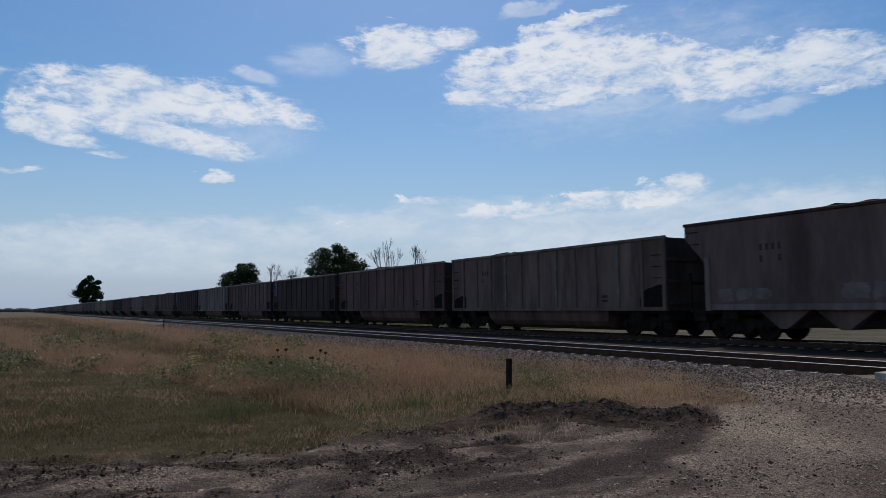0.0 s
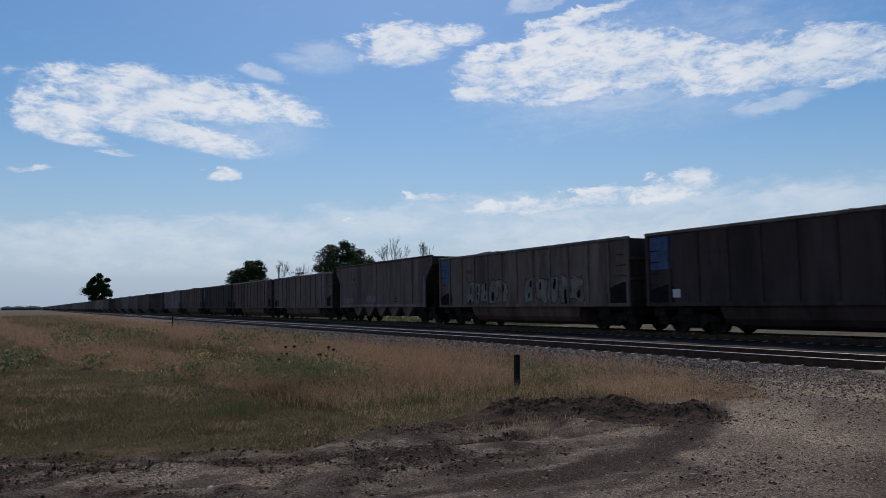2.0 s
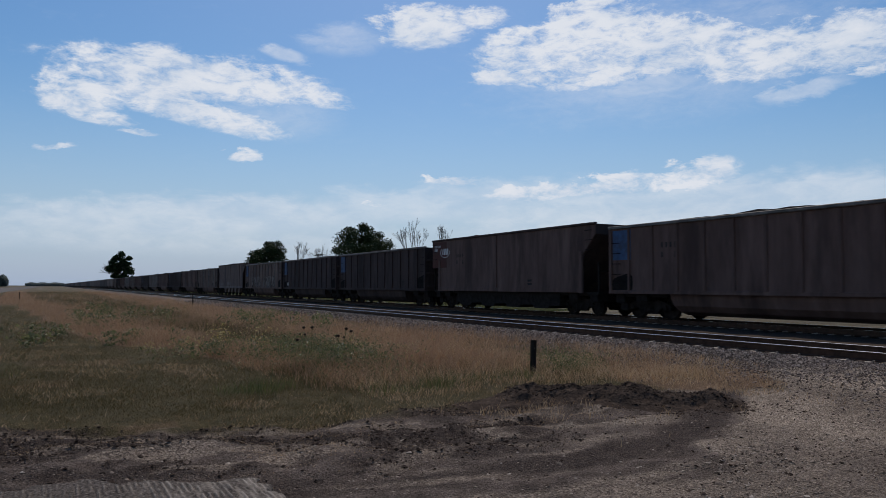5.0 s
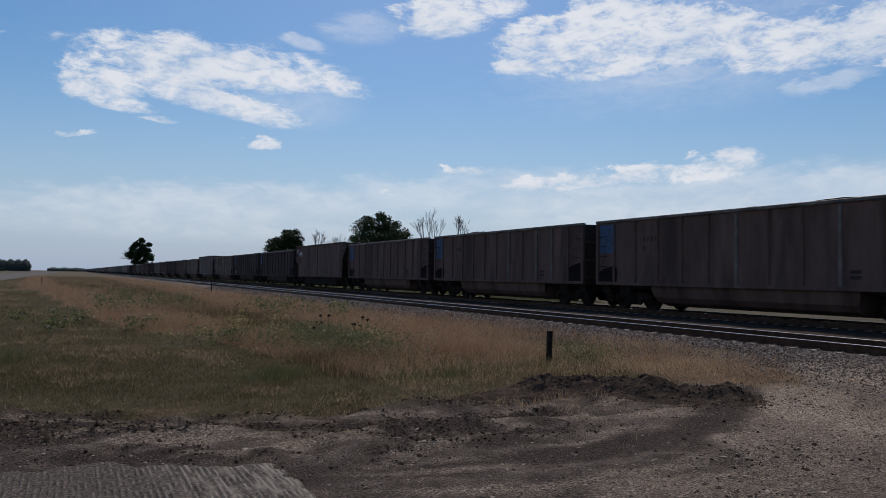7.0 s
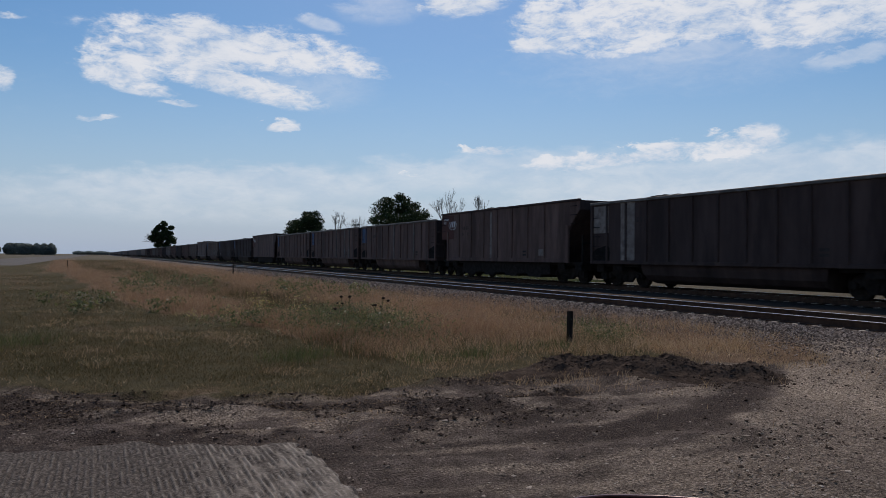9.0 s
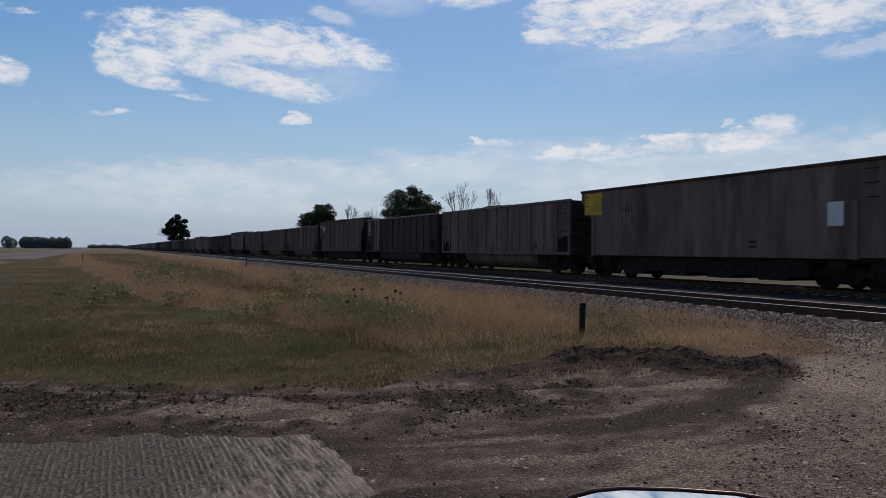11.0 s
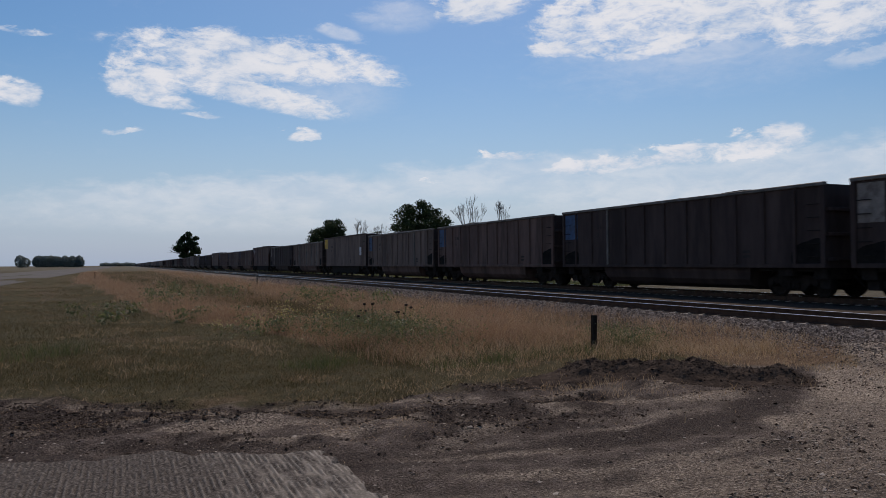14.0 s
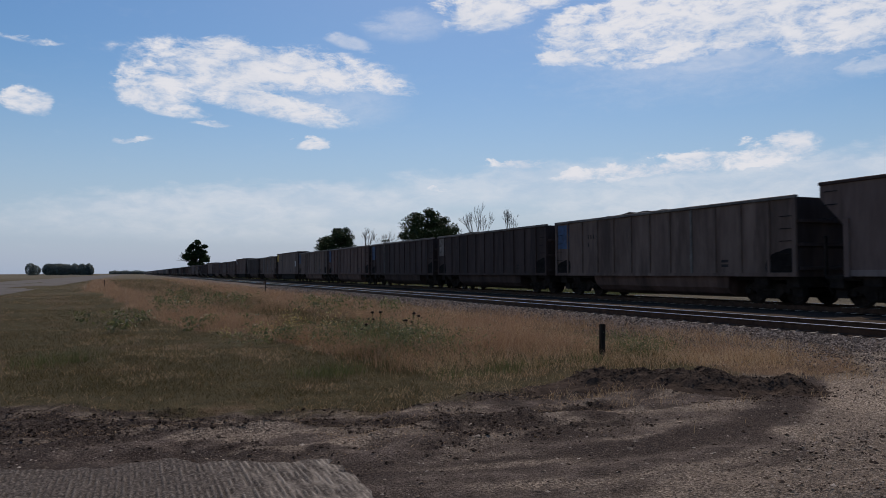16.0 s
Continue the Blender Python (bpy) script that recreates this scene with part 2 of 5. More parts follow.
M = {
    "ground": ground_material(),
    "ballast": material("ballast", [(0.3, (0.045, 0.034, 0.027)), (0.55, (0.13, 0.10, 0.082)), (0.75, (0.29, 0.24, 0.20))], 18, 0.9, bump=1.0, bump_scale=28, detail=8),
    "ballast_stone": material("ballast_stone", [(0.15, (0.04, 0.030, 0.025)), (0.5, (0.125, 0.097, 0.080)), (0.85, (0.34, 0.28, 0.235))], 10, 0.85, island=0.7),
    "coal_dust": material("coal_dust", [(0.35, (0.034, 0.026, 0.021)), (0.6, (0.074, 0.058, 0.047)), (0.8, (0.14, 0.113, 0.094))], 16, 0.95, bump=1.0, bump_scale=22, detail=8, spec=0.03),
    "tie": material("tie", [(0.3, (0.022, 0.018, 0.015)), (0.7, (0.075, 0.06, 0.05))], 6, 0.85, bump=0.5, bump_scale=30, stretch=(0.2, 1, 1), piece=0.3),
    "rail_side": material("rail_side", [(0.3, (0.035, 0.02, 0.014)), (0.7, (0.09, 0.05, 0.033))], 5, 0.75),
    "rail_top": material("rail_top", [(0.3, (0.50, 0.48, 0.46)), (0.7, (0.70, 0.68, 0.65))], 3, 0.25, 1.0, spec=0.5),
    "plate": material("plate", [(0.3, (0.26, 0.22, 0.19)), (0.7, (0.48, 0.43, 0.39))], 9, 0.45, 0.5),
    "concrete": material("concrete", [(0.3, (0.34, 0.32, 0.29)), (0.7, (0.52, 0.50, 0.46))], 6, 0.85, bump=0.3, dirt=((0.15, 0.13, 0.11), 0.6, 2.0)),
    "asphalt": material("asphalt", [(0.3, (0.062, 0.056, 0.05)), (0.7, (0.12, 0.108, 0.097))], 3, 0.85, bump=0.3, dirt=((0.14, 0.125, 0.11), 0.5, 0.2)),
    "milled": milled_material(),
    "soil": material("soil", [(0.3, (0.022, 0.016, 0.013)), (0.55, (0.056, 0.041, 0.032)), (0.8, (0.135, 0.102, 0.080))], 8, 0.95, bump=1.0, bump_scale=26, detail=9, island=0.3, spec=0.03),
    "stone": material("stone", [(0.2, (0.10, 0.080, 0.063)), (0.6, (0.25, 0.204, 0.165)), (0.95, (0.48, 0.42, 0.35))], 8, 0.88, island=0.7),
    "dry_grass": material("dry_grass", [(0.15, (0.20, 0.115, 0.066)), (0.5, (0.33, 0.206, 0.126)), (0.85, (0.46, 0.33, 0.22))], 0.4, 0.7, island=0.4, translucent=0.4),
    "pale_grass": material("pale_grass", [(0.15, (0.28, 0.180, 0.098)), (0.5, (0.44, 0.310, 0.182)), (0.85, (0.62, 0.48, 0.32))], 0.4, 0.7, island=0.45, translucent=0.4),
    "green_grass": material("green_grass", [(0.15, (0.050, 0.044, 0.016)), (0.5, (0.098, 0.080, 0.033)), (0.85, (0.185, 0.130, 0.064))], 0.5, 0.65, island=0.45, translucent=0.3),
    "lush_grass": material("lush_grass", [(0.15, (0.045, 0.068, 0.024)), (0.5, (0.092, 0.108, 0.040)), (0.85, (0.20, 0.185, 0.085))], 0.5, 0.6, island=0.5, translucent=0.4),
    "weed_leaf": material("weed_leaf", [(0.2, (0.06, 0.075, 0.030)), (0.8, (0.19, 0.19, 0.085))], 1.0, 0.55, island=0.7, translucent=0.4, spec=0.3),
    "weed_flower": material("weed_flower", [(0.2, (0.40, 0.30, 0.08)), (0.8, (0.55, 0.48, 0.26))], 1.0, 0.7, island=0.6, translucent=0.3),
    "seed_head": material("seed_head", [(0.3, (0.012, 0.009, 0.007)), (0.7, (0.04, 0.028, 0.02))], 30, 0.9, bump=0.6, bump_scale=80),
    "stalk": material("stalk", [(0.3, (0.07, 0.075, 0.03)), (0.7, (0.18, 0.15, 0.07))], 10, 0.8),
    "bark": material("bark", [(0.3, (0.06, 0.05, 0.042)), (0.7, (0.17, 0.145, 0.125))], 3, 0.9, bump=0.6, bump_scale=10),
    "dead_bark": material("dead_bark", [(0.3, (0.15, 0.135, 0.12)), (0.7, (0.33, 0.30, 0.27))], 3, 0.9),
    "leaf": material("leaf", [(0.2, (0.014, 0.026, 0.010)), (0.8, (0.042, 0.062, 0.022))], 0.3, 0.6, island=0.6, translucent=0.12),
    # distance haze is put into this leaf colour: pale and greyish
    "hazed_leaf": material("hazed_leaf", [(0.2, (0.15, 0.18, 0.175)), (0.8, (0.23, 0.26, 0.24))], 0.1, 0.8, island=0.4, translucent=0.45),
    "crop": material("crop", [(0.2, (0.10, 0.11, 0.03)), (0.8, (0.34, 0.29, 0.08))], 0.3, 0.7, island=0.6, translucent=0.35),
    "post_wood": material("post_wood", [(0.3, (0.014, 0.011, 0.009)), (0.7, (0.045, 0.035, 0.028))], 12, 0.9, bump=0.6, bump_scale=30, stretch=(1, 1, 0.15), spec=0.05),
    "steel_dark": material("steel_dark", [(0.3, (0.012, 0.010, 0.009)), (0.7, (0.032, 0.026, 0.023))], 5, 0.85, bump=0.3, spec=0.05),
    "wheel_steel": material("wheel_steel", [(0.3, (0.014, 0.011, 0.010)), (0.7, (0.04, 0.031, 0.026))], 6, 0.75, 0.2, spec=0.05),
    "coal": material("coal", [(0.3, (0.006, 0.006, 0.006)), (0.7, (0.024, 0.023, 0.023))], 9, 1.0, bump=0.6, bump_scale=9, detail=8, spec=0.0),
    "chord": material("chord", [(0.3, (0.10, 0.088, 0.078)), (0.7, (0.22, 0.20, 0.18))], 2, 0.6, 0.2, dirt=((0.05, 0.045, 0.04), 0.6, 0.9)),
    "blue_paint": material("blue_paint", [(0.3, (0.042, 0.078, 0.155)), (0.7, (0.07, 0.122, 0.23))], 2, 0.65, dirt=((0.05, 0.05, 0.055), 0.65, 1.2)),
    "yellow_paint": material("yellow_paint", [(0.3, (0.46, 0.27, 0.025)), (0.7, (0.66, 0.40, 0.045))], 2, 0.6, dirt=((0.10, 0.08, 0.05), 0.5, 1.2)),
    "pale_paint": material("pale_paint", [(0.3, (0.15, 0.125, 0.108)), (0.7, (0.29, 0.25, 0.22))], 2, 0.75, dirt=((0.09, 0.07, 0.06), 0.7, 2.5)),
    "white_mark": material("white_mark", [(0.3, (0.45, 0.44, 0.43)), (0.7, (0.72, 0.71, 0.70))], 3, 0.7, dirt=((0.25, 0.22, 0.2), 0.4, 3)),
    "black_mark": material("black_mark", [(0.3, (0.008, 0.007, 0.007)), (0.7, (0.022, 0.019, 0.017))], 3, 0.85, spec=0.05),
    "faded_mark": material("faded_mark", [(0.3, (0.028, 0.023, 0.021)), (0.7, (0.06, 0.048, 0.043))], 6, 0.8),
    "tag_paint": material("tag_paint", [(0.3, (0.15, 0.122, 0.104)), (0.7, (0.29, 0.245, 0.215))], 2.5, 0.8, dirt=((0.08, 0.06, 0.05), 0.9, 1.3)),
    "red_paint": material("red_paint", [(0.3, (0.070, 0.027, 0.022)), (0.7, (0.115, 0.046, 0.036))], 1.2, 0.7, dirt=((0.05, 0.036, 0.03), 0.7, 0.6)),
    "car_red": material("car_red", [(0.3, (0.075, 0.022, 0.022)), (0.7, (0.10, 0.030, 0.028))], 8, 0.3, 0.2, spec=0.6),
    "car_black": material("car_black", [(0.3, (0.012, 0.012, 0.013)), (0.7, (0.03, 0.03, 0.03))], 20, 0.6),
    "mirror": material("mirror", [(0.3, (0.88, 0.89, 0.90)), (0.7, (0.92, 0.93, 0.94))], 1, 0.02, 1.0),
}
# weathered car sides: streaked down the panels
for _n, _c0, _c1 in (("side_brown", (0.086, 0.051, 0.041), (0.165, 0.104, 0.085)), ("side_grey", (0.12, 0.092, 0.081), (0.25, 0.197, 0.175)),
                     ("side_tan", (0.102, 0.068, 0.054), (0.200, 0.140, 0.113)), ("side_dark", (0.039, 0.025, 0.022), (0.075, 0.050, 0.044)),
                     ("side_hopper", (0.100, 0.067, 0.056), (0.182, 0.126, 0.107))):
    M[_n] = material(_n, [(0.3, _c0), (0.7, _c1)], 1.6, 0.8, 0.0, bump=0.25, bump_scale=3, stretch=(1, 1.2, 0.25), spec=0.2, dirt=(tuple(c * 0.5 for c in _c0), 0.7, 0.7))


# ---- building helpers ----
RNG = np.random.default_rng(7)


def part(name, data, mat=None, parent=None, label="", at=None):
    """Links a bmesh (or a mesh shared by alike pieces) as one object, under parent if there is one."""
    if isinstance(data, bmesh.types.BMesh):
        me = bpy.data.meshes.new(name)
        data.to_mesh(me)
        data.free()
    else:
        me = data
    if mat and not me.materials:
        me.materials.append(M[mat])
    ob = new(name, me)
    if parent:
        ob.parent = parent
    if at is not None:
        ob.matrix_basis = at if isinstance(at, Matrix) else Matrix.Translation(at)
    if label:
        ob["label"] = label
    return ob


def empty(name, label, category, group="", kind=""):
    ob = new(name)
    ob.empty_display_size = 0.2
    return tagged(ob, label, category, group, kind)


def box(bm, x0, x1, y0, y1, z0, z1, bevel=0.0):
    r = bmesh.ops.create_cube(bm, size=1.0)
    bmesh.ops.scale(bm, vec=(x1 - x0, y1 - y0, z1 - z0), verts=r["verts"])
    bmesh.ops.translate(bm, vec=((x0 + x1) / 2, (y0 + y1) / 2, (z0 + z1) / 2), verts=r["verts"])
    if bevel:
        edges = list({e for v in r["verts"] for e in v.link_edges})
        bmesh.ops.bevel(bm, geom=edges, offset=bevel, segments=1, affect="EDGES")
    return bm


def boxes(*specs, bevel=0.0):
    bm = bmesh.new()
    for s in specs:
        box(bm, *s, bevel=bevel)
    return bm


def prism(points, axis, a, b):
    """A closed outline, extruded along an axis from a to b. Points lie in the two other axes, in order."""
    bm = bmesh.new()
    rings = []
    for q in (a, b):
        ring = []
        for p in points:
            c = list(p)
            c.insert(axis, q)
            ring.append(bm.verts.new(c))
        rings.append(ring)
    n = len(points)
    for i in range(n):
        bm.faces.new((rings[0][i], rings[0][(i + 1) % n], rings[1][(i + 1) % n], rings[1][i]))
    bm.faces.new(rings[0][::-1]), bm.faces.new(rings[1])
    bmesh.ops.recalc_face_normals(bm, faces=bm.faces)
    return bm


def tube(bm, p, q, r0, r1, sides=8, caps=True):
    p, q = Vector(p), Vector(q)
    turn = (q - p).to_track_quat("Z", "Y").to_matrix()
    rings = [[bm.verts.new(c + turn @ Vector((r * math.cos(k * math.tau / sides), r * math.sin(k * math.tau / sides), 0))) for k in range(sides)]
             for c, r in ((p, r0), (q, r1))]
    for k in range(sides):
        bm.faces.new((rings[0][k], rings[0][(k + 1) % sides], rings[1][(k + 1) % sides], rings[1][k]))
    if caps:
        bm.faces.new(rings[0][::-1]), bm.faces.new(rings[1])
    return bm


def lathe(profile, sides=24, axis_x=True):
    """Turns (radius, along) pairs round the x axis."""
    bm = bmesh.new()
    rings = []
    for r, a in profile:
        rings.append([bm.verts.new((a, r * math.cos(k * math.tau / sides), r * math.sin(k * math.tau / sides))) for k in range(sides)])
    for u, v in zip(rings, rings[1:]):
        for k in range(sides):
            bm.faces.new((u[k], u[(k + 1) % sides], v[(k + 1) % sides], v[k]))
    bm.faces.new(rings[0][::-1]), bm.faces.new(rings[-1])
    bmesh.ops.recalc_face_normals(bm, faces=bm.faces)
    return bm


def raw_mesh(name, verts, faces, mat, attrs=None, smooth_shade=False):
    """A mesh straight from arrays: faces all with the same number of corners."""
    verts, faces = np.asarray(verts, np.float32), np.asarray(faces, np.int32)
    me = bpy.data.meshes.new(name)
    n, k = faces.shape
    me.vertices.add(len(verts)), me.loops.add(n * k), me.polygons.add(n)
    me.vertices.foreach_set("co", verts.ravel())
    me.loops.foreach_set("vertex_index", faces.ravel())
    me.polygons.foreach_set("loop_start", np.arange(0, n * k, k, dtype=np.int32))
    me.polygons.foreach_set("use_smooth", np.full(n, smooth_shade))
    me.update(calc_edges=True)
    for key, values in (attrs or {}).items():
        me.attributes.new(key, "FLOAT", "POINT").data.foreach_set("value", np.asarray(values, np.float32))
    me.materials.append(M[mat])
    return me


def sstep(v, lo, hi):
    u = np.clip((v - lo) / (hi - lo), 0, 1)
    return u * u * (3 - 2 * u)


def value_noise(x, y, cell, seed):
    """Smooth noise on a lattice, -1 to 1."""
    g = np.random.default_rng(seed).uniform(-1, 1, (256, 256))
    u, v = np.asarray(x) / cell, np.asarray(y) / cell
    i, j = np.floor(u).astype(int), np.floor(v).astype(int)
    fu, fv = u - i, v - j
    fu, fv = fu * fu * (3 - 2 * fu), fv * fv * (3 - 2 * fv)
    a, b = g[i % 256, j % 256], g[(i + 1) % 256, j % 256]
    c, d = g[i % 256, (j + 1) % 256], g[(i + 1) % 256, (j + 1) % 256]
    return (a * (1 - fu) + b * fu) * (1 - fv) + (c * (1 - fu) + d * fu) * fv


def fractal(x, y, cell, seed, octaves=4):
    return sum(value_noise(x, y, cell / 2 ** k, seed + k) / 2 ** k for k in range(octaves))


# ---- ground ----
RAIL_Z = 0.38                      # rail head
TRACKS = (14.85, 22.0)             # track centres
EDGE_X = np.array([-60, -8, -1.2, 0.57, 2.34, 4.73, 6.0, 8.4, 10.2, 10.9, 12.0])
EDGE_Y = np.array([40, 14.0, 9.75, 8.74, 8.09, 8.45, 9.0, 8.6, 7.9, 8.6, 9.6])


def turf_edge(x):
    return np.interp(x, EDGE_X, EDGE_Y)


def ground_height(x, y):
    x, y = np.asarray(x, float), np.asarray(y, float)
    h = 0.035 * value_noise(x, y, 3.1, 3) * sstep(y, 6, 14)
    # the turf stands a little over the worn lot, with a shallow ditch along the track
    d = y - turf_edge(x)
    h = h + 0.05 * sstep(d, 0.0, 0.8)
    h = h - 0.16 * np.exp(-((x - 9.6) / 1.6) ** 2) * sstep(d, 0.5, 5)
    # the crossing road climbs to the rails
    h = h + 0.27 * sstep(x, 9.2, 13.4) * sstep(-y, -12.0, -6.5) * (x < 60)
    # worked, clotted earth along the edge of the turf
    band = sstep(d, -2.5, -1.7) * sstep(-d, -0.5, 0.1) * sstep(-x, -7.5, -5.5)
    h = h + band * (0.030 + 0.060 * fractal(x * 0.55, y, 0.36, 11, 4) + 0.022 * fractal(x, y, 0.2, 15, 2))
    lot = sstep(-d, 0.2, 1.2)
    ruts = np.sin((np.hypot(x - 4.2, y - 12.5) - 5.2) * 6.0 + 0.8 * value_noise(x, y, 1.1, 47))
    h = h + lot * (0.022 * fractal(x, y, 0.40, 21, 4) + 0.014 * ruts * sstep(x, 0.5, 2.5))
    return h


BAND_Y = np.array([9.0, 13.2, 17.0, 21.0, 28.0, 39.5, 60, 82, 200])
BAND_X = np.array([3.4, 3.3, 2.9, 1.7, 0.5, -0.4, -2.4, -4.6, -9.0])


def dry_zones(x, y):
    """How far a place lies past the mown patch, and how much tall red-brown and pale straw grass it carries."""
    nz = fractal(x, y, 2.4, 101, 4)
    past = x - np.interp(y, BAND_Y, BAND_X) + 0.45 * nz
    wide = np.interp(y, [12, 17, 28, 40], [0.9, 1.5, 2.6, 3.2])
    red = sstep(past, -0.15, 0.25) * (1 - sstep(past, wide - 0.3, wide + 0.9)) * sstep(y, 12.0, 14.5)
    expanse = sstep(x, 5.6, 7.0) * sstep(y, 11.2, 13.0)
    red = np.maximum(red, expanse * np.clip(0.85 + 0.35 * nz, 0, 1))
    far = sstep(past, 0.0, 1.0) * sstep(y, 18, 40) * np.clip(0.0 + 0.9 * fractal(x, y * 0.5, 3.0, 105, 3), 0, 0.45)
    red = np.maximum(red, far)
    pale = sstep(x, 8.2, 9.0) * np.clip(0.9 + 0.5 * nz, 0, 1) * (1 - sstep(y, 12.5, 17))
    return past, np.clip(red, 0, 1), np.clip(pale, 0, 1), nz


def make_ground():
    def axis(lo, f0, f1, hi, step):
        left = f0 - np.geomspace(step, f0 - lo, 34)[::-1]
        right = f1 + np.geomspace(step, hi - f1, 34)
        core = np.arange(f0, f1 + 1e-6, step)
        return np.unique(np.round(np.concatenate((left, core, right)), 4))

    xs = axis(-4500, -4.0, 14.0, 4500, 0.075)
    ys = axis(-4500, 3.0, 17.0, 4500, 0.075)
    X, Y = np.meshgrid(xs, ys, indexing="ij")
    Z = ground_height(X, Y)
    nx, ny = X.shape
    idx = np.arange(nx * ny).reshape(nx, ny)
    faces = np.stack((idx[:-1, :-1], idx[1:, :-1], idx[1:, 1:], idx[:-1, 1:]), -1).reshape(-1, 4)
    x, y = X.ravel(), Y.ravel()
    d = y - turf_edge(x) + 0.25 * fractal(x, y, 0.9, 31, 3)
    lot = sstep(-d, -0.1, 0.35) * sstep(x, -40, -30) * (1 - sstep(x, 20, 30)) * sstep(y, -40, -30)
    # light gravel of the crossing road
    edge = (x - 4.6) * 0.56 - (y - 4.5) * 0.83 + 0.35 * fractal(x, y, 1.2, 41, 3)
    gravel = lot * sstep(edge, -0.08, 0.22) * (0.68 + 0.32 * sstep(y + 0.5 * value_noise(x, y, 0.9, 69), 4.5, 5.9))
    gravel = gravel * (0.84 + 0.28 * value_noise(x, y, 0.8, 45))
    # tyre-swept arcs over the dirt
    r = np.hypot(x - 4.2, y - 12.5) + 0.18 * value_noise(x, y, 1.1, 47)
    th = np.arctan2(x - 4.2, 12.5 - y)
    streak = fractal(r, th * 6.4 * 0.14, 0.34, 48, 4)
    sweep = np.clip(1.7 * streak + 0.5 * np.sin((r - 5.2) * 6.0) - 0.15, 0, 1)
    gravel = np.maximum(gravel, 0.66 * lot * sweep * sstep(x, 0.5, 3.0))
    band = sstep(d, -2.6, -1.7) * sstep(-d, -0.6, 0.2) * sstep(-x, -7.5, -5.0)
    dark = band * np.clip(0.8 + 1.2 * fractal(x * 0.4, y, 0.45, 51, 4), 0, 1)
    pale = 0.62 * band * np.clip(2.4 * fractal(x * 0.45, y, 0.24, 53, 4) - 0.4, 0, 1)
    gravel = np.maximum(gravel, pale)
    dark = dark * (1 - 0.9 * pale)
    swept = np.exp(-((y - 6.55 - 0.10 * (x - 3.8)) / 0.22) ** 2 - ((x - 4.1) / 1.0) ** 2) + 0.7 * np.exp(-((y - 6.1) / 0.2) ** 2 - ((x - 5.3) / 0.9) ** 2)
    gravel = np.maximum(gravel, 0.75 * lot * swept * np.clip(0.8 + 0.8 * fractal(x * 0.5, y, 0.3, 67, 4), 0, 1))
    wear = np.clip(0.22 - 1.6 * fractal(r, th * 6.4 * 0.2, 0.5, 55, 4), 0, 1)
    dark = np.maximum(dark, 0.8 * lot * (1 - gravel) * wear)
    # dark rim where the lot meets the light gravel by the mound
    rim = np.exp(-((edge + 0.28) / 0.30) ** 2) * sstep(y, 4.6, 5.8)
    dark = np.maximum(dark, 0.9 * lot * rim * (1 - 0.8 * sstep(edge, -0.1, 0.15)))
    dark = np.maximum(dark, 0.55 * gravel * sstep(edge, 0.1, 0.5) * np.clip(2.0 * fractal(r, th * 6.4 * 0.3, 0.7, 57, 4) - 0.1 + 0.22 * sstep(edge, 0.8, 2.0), 0, 1))
    # dark spread soil before the mound, and a darker trodden foreground
    dark = np.maximum(dark, 0.7 * lot * np.exp(-((x - 5.6) / 1.3) ** 2 - ((y - 7.9) / 0.55) ** 2) * np.clip(0.9 + 0.8 * fractal(x * 0.5, y, 0.4, 59, 4), 0, 1))
    dark = np.maximum(dark, 0.24 * lot * (1 - sstep(y, 4.6, 6.0)) * np.clip(0.85 + 0.9 * fractal(x * 0.6, y, 0.5, 63, 4), 0, 1) * (1 - 0.7 * sstep(edge, 0.2, 1.0)))
    _, red, pale, nz = dry_zones(x, y)
    patch = np.clip(1.6 * fractal(x, y, 1.1, 65, 4) - 0.35, 0, 1)
    straw = np.maximum(np.maximum(red, pale), 0.45 * patch) * (1 - lot)
    field = np.maximum(sstep(x, 27.5, 29), sstep(np.hypot(x, y), 160, 320))
    me = raw_mesh("ground", np.stack((x, y, Z.ravel()), -1), faces, "ground", {"dirt": lot, "gravel": np.clip(gravel, 0, 1), "dark": np.clip(dark, 0, 1), "straw": straw, "field": field}, True)
    return tagged(new("ground", me), "dry plain with worn dirt lot, gravel and turf", "ground", kind="structure")


make_ground()

# highway along the line, beyond the verge
hw = part("road", boxes((-23.5, -8.8, 20, 4400, -0.25, 0.07)), "asphalt")
tagged(hw, "grey two-lane highway running beside the railway", "road", kind="structure")


# ballast beds
def ballast_bed(name, x0, x1, mat, label, foot0, foot1):
    prof = [(x0 - foot0, -0.45), (x0 - foot0, -0.20), (x0 - 0.25, 0.145), (x0, 0.175), (x1, 0.175), (x1 + 0.25, 0.145), (x1 + foot1, -0.20), (x1 + foot1, -0.45)]
    ys = np.concatenate((np.arange(-120, 8, 4.0), np.arange(8, 60, 0.25), np.geomspace(60, 4400, 60)))
    P = []
    for k, (px, pz) in enumerate(prof):
        wob = 0.06 * value_noise(ys, ys * 0 + k * 3.7, 0.7, 61 + k) if 1 <= k <= 6 else 0
        P.append(np.stack((px + ys * 0 + wob, ys, pz + (0.4 * wob if np.ndim(wob) else 0) + ys * 0), -1))
    V = np.stack(P, 0)
    n, m = V.shape[:2]
    idx = np.arange(n * m).reshape(n, m)
    faces = np.stack((idx[:-1, :-1], idx[1:, :-1], idx[1:, 1:], idx[:-1, 1:]), -1).reshape(-1, 4)[:, ::-1]
    return tagged(new(name, raw_mesh(name, V.reshape(-1, 3), faces, mat)), label, "ballast", kind="structure")


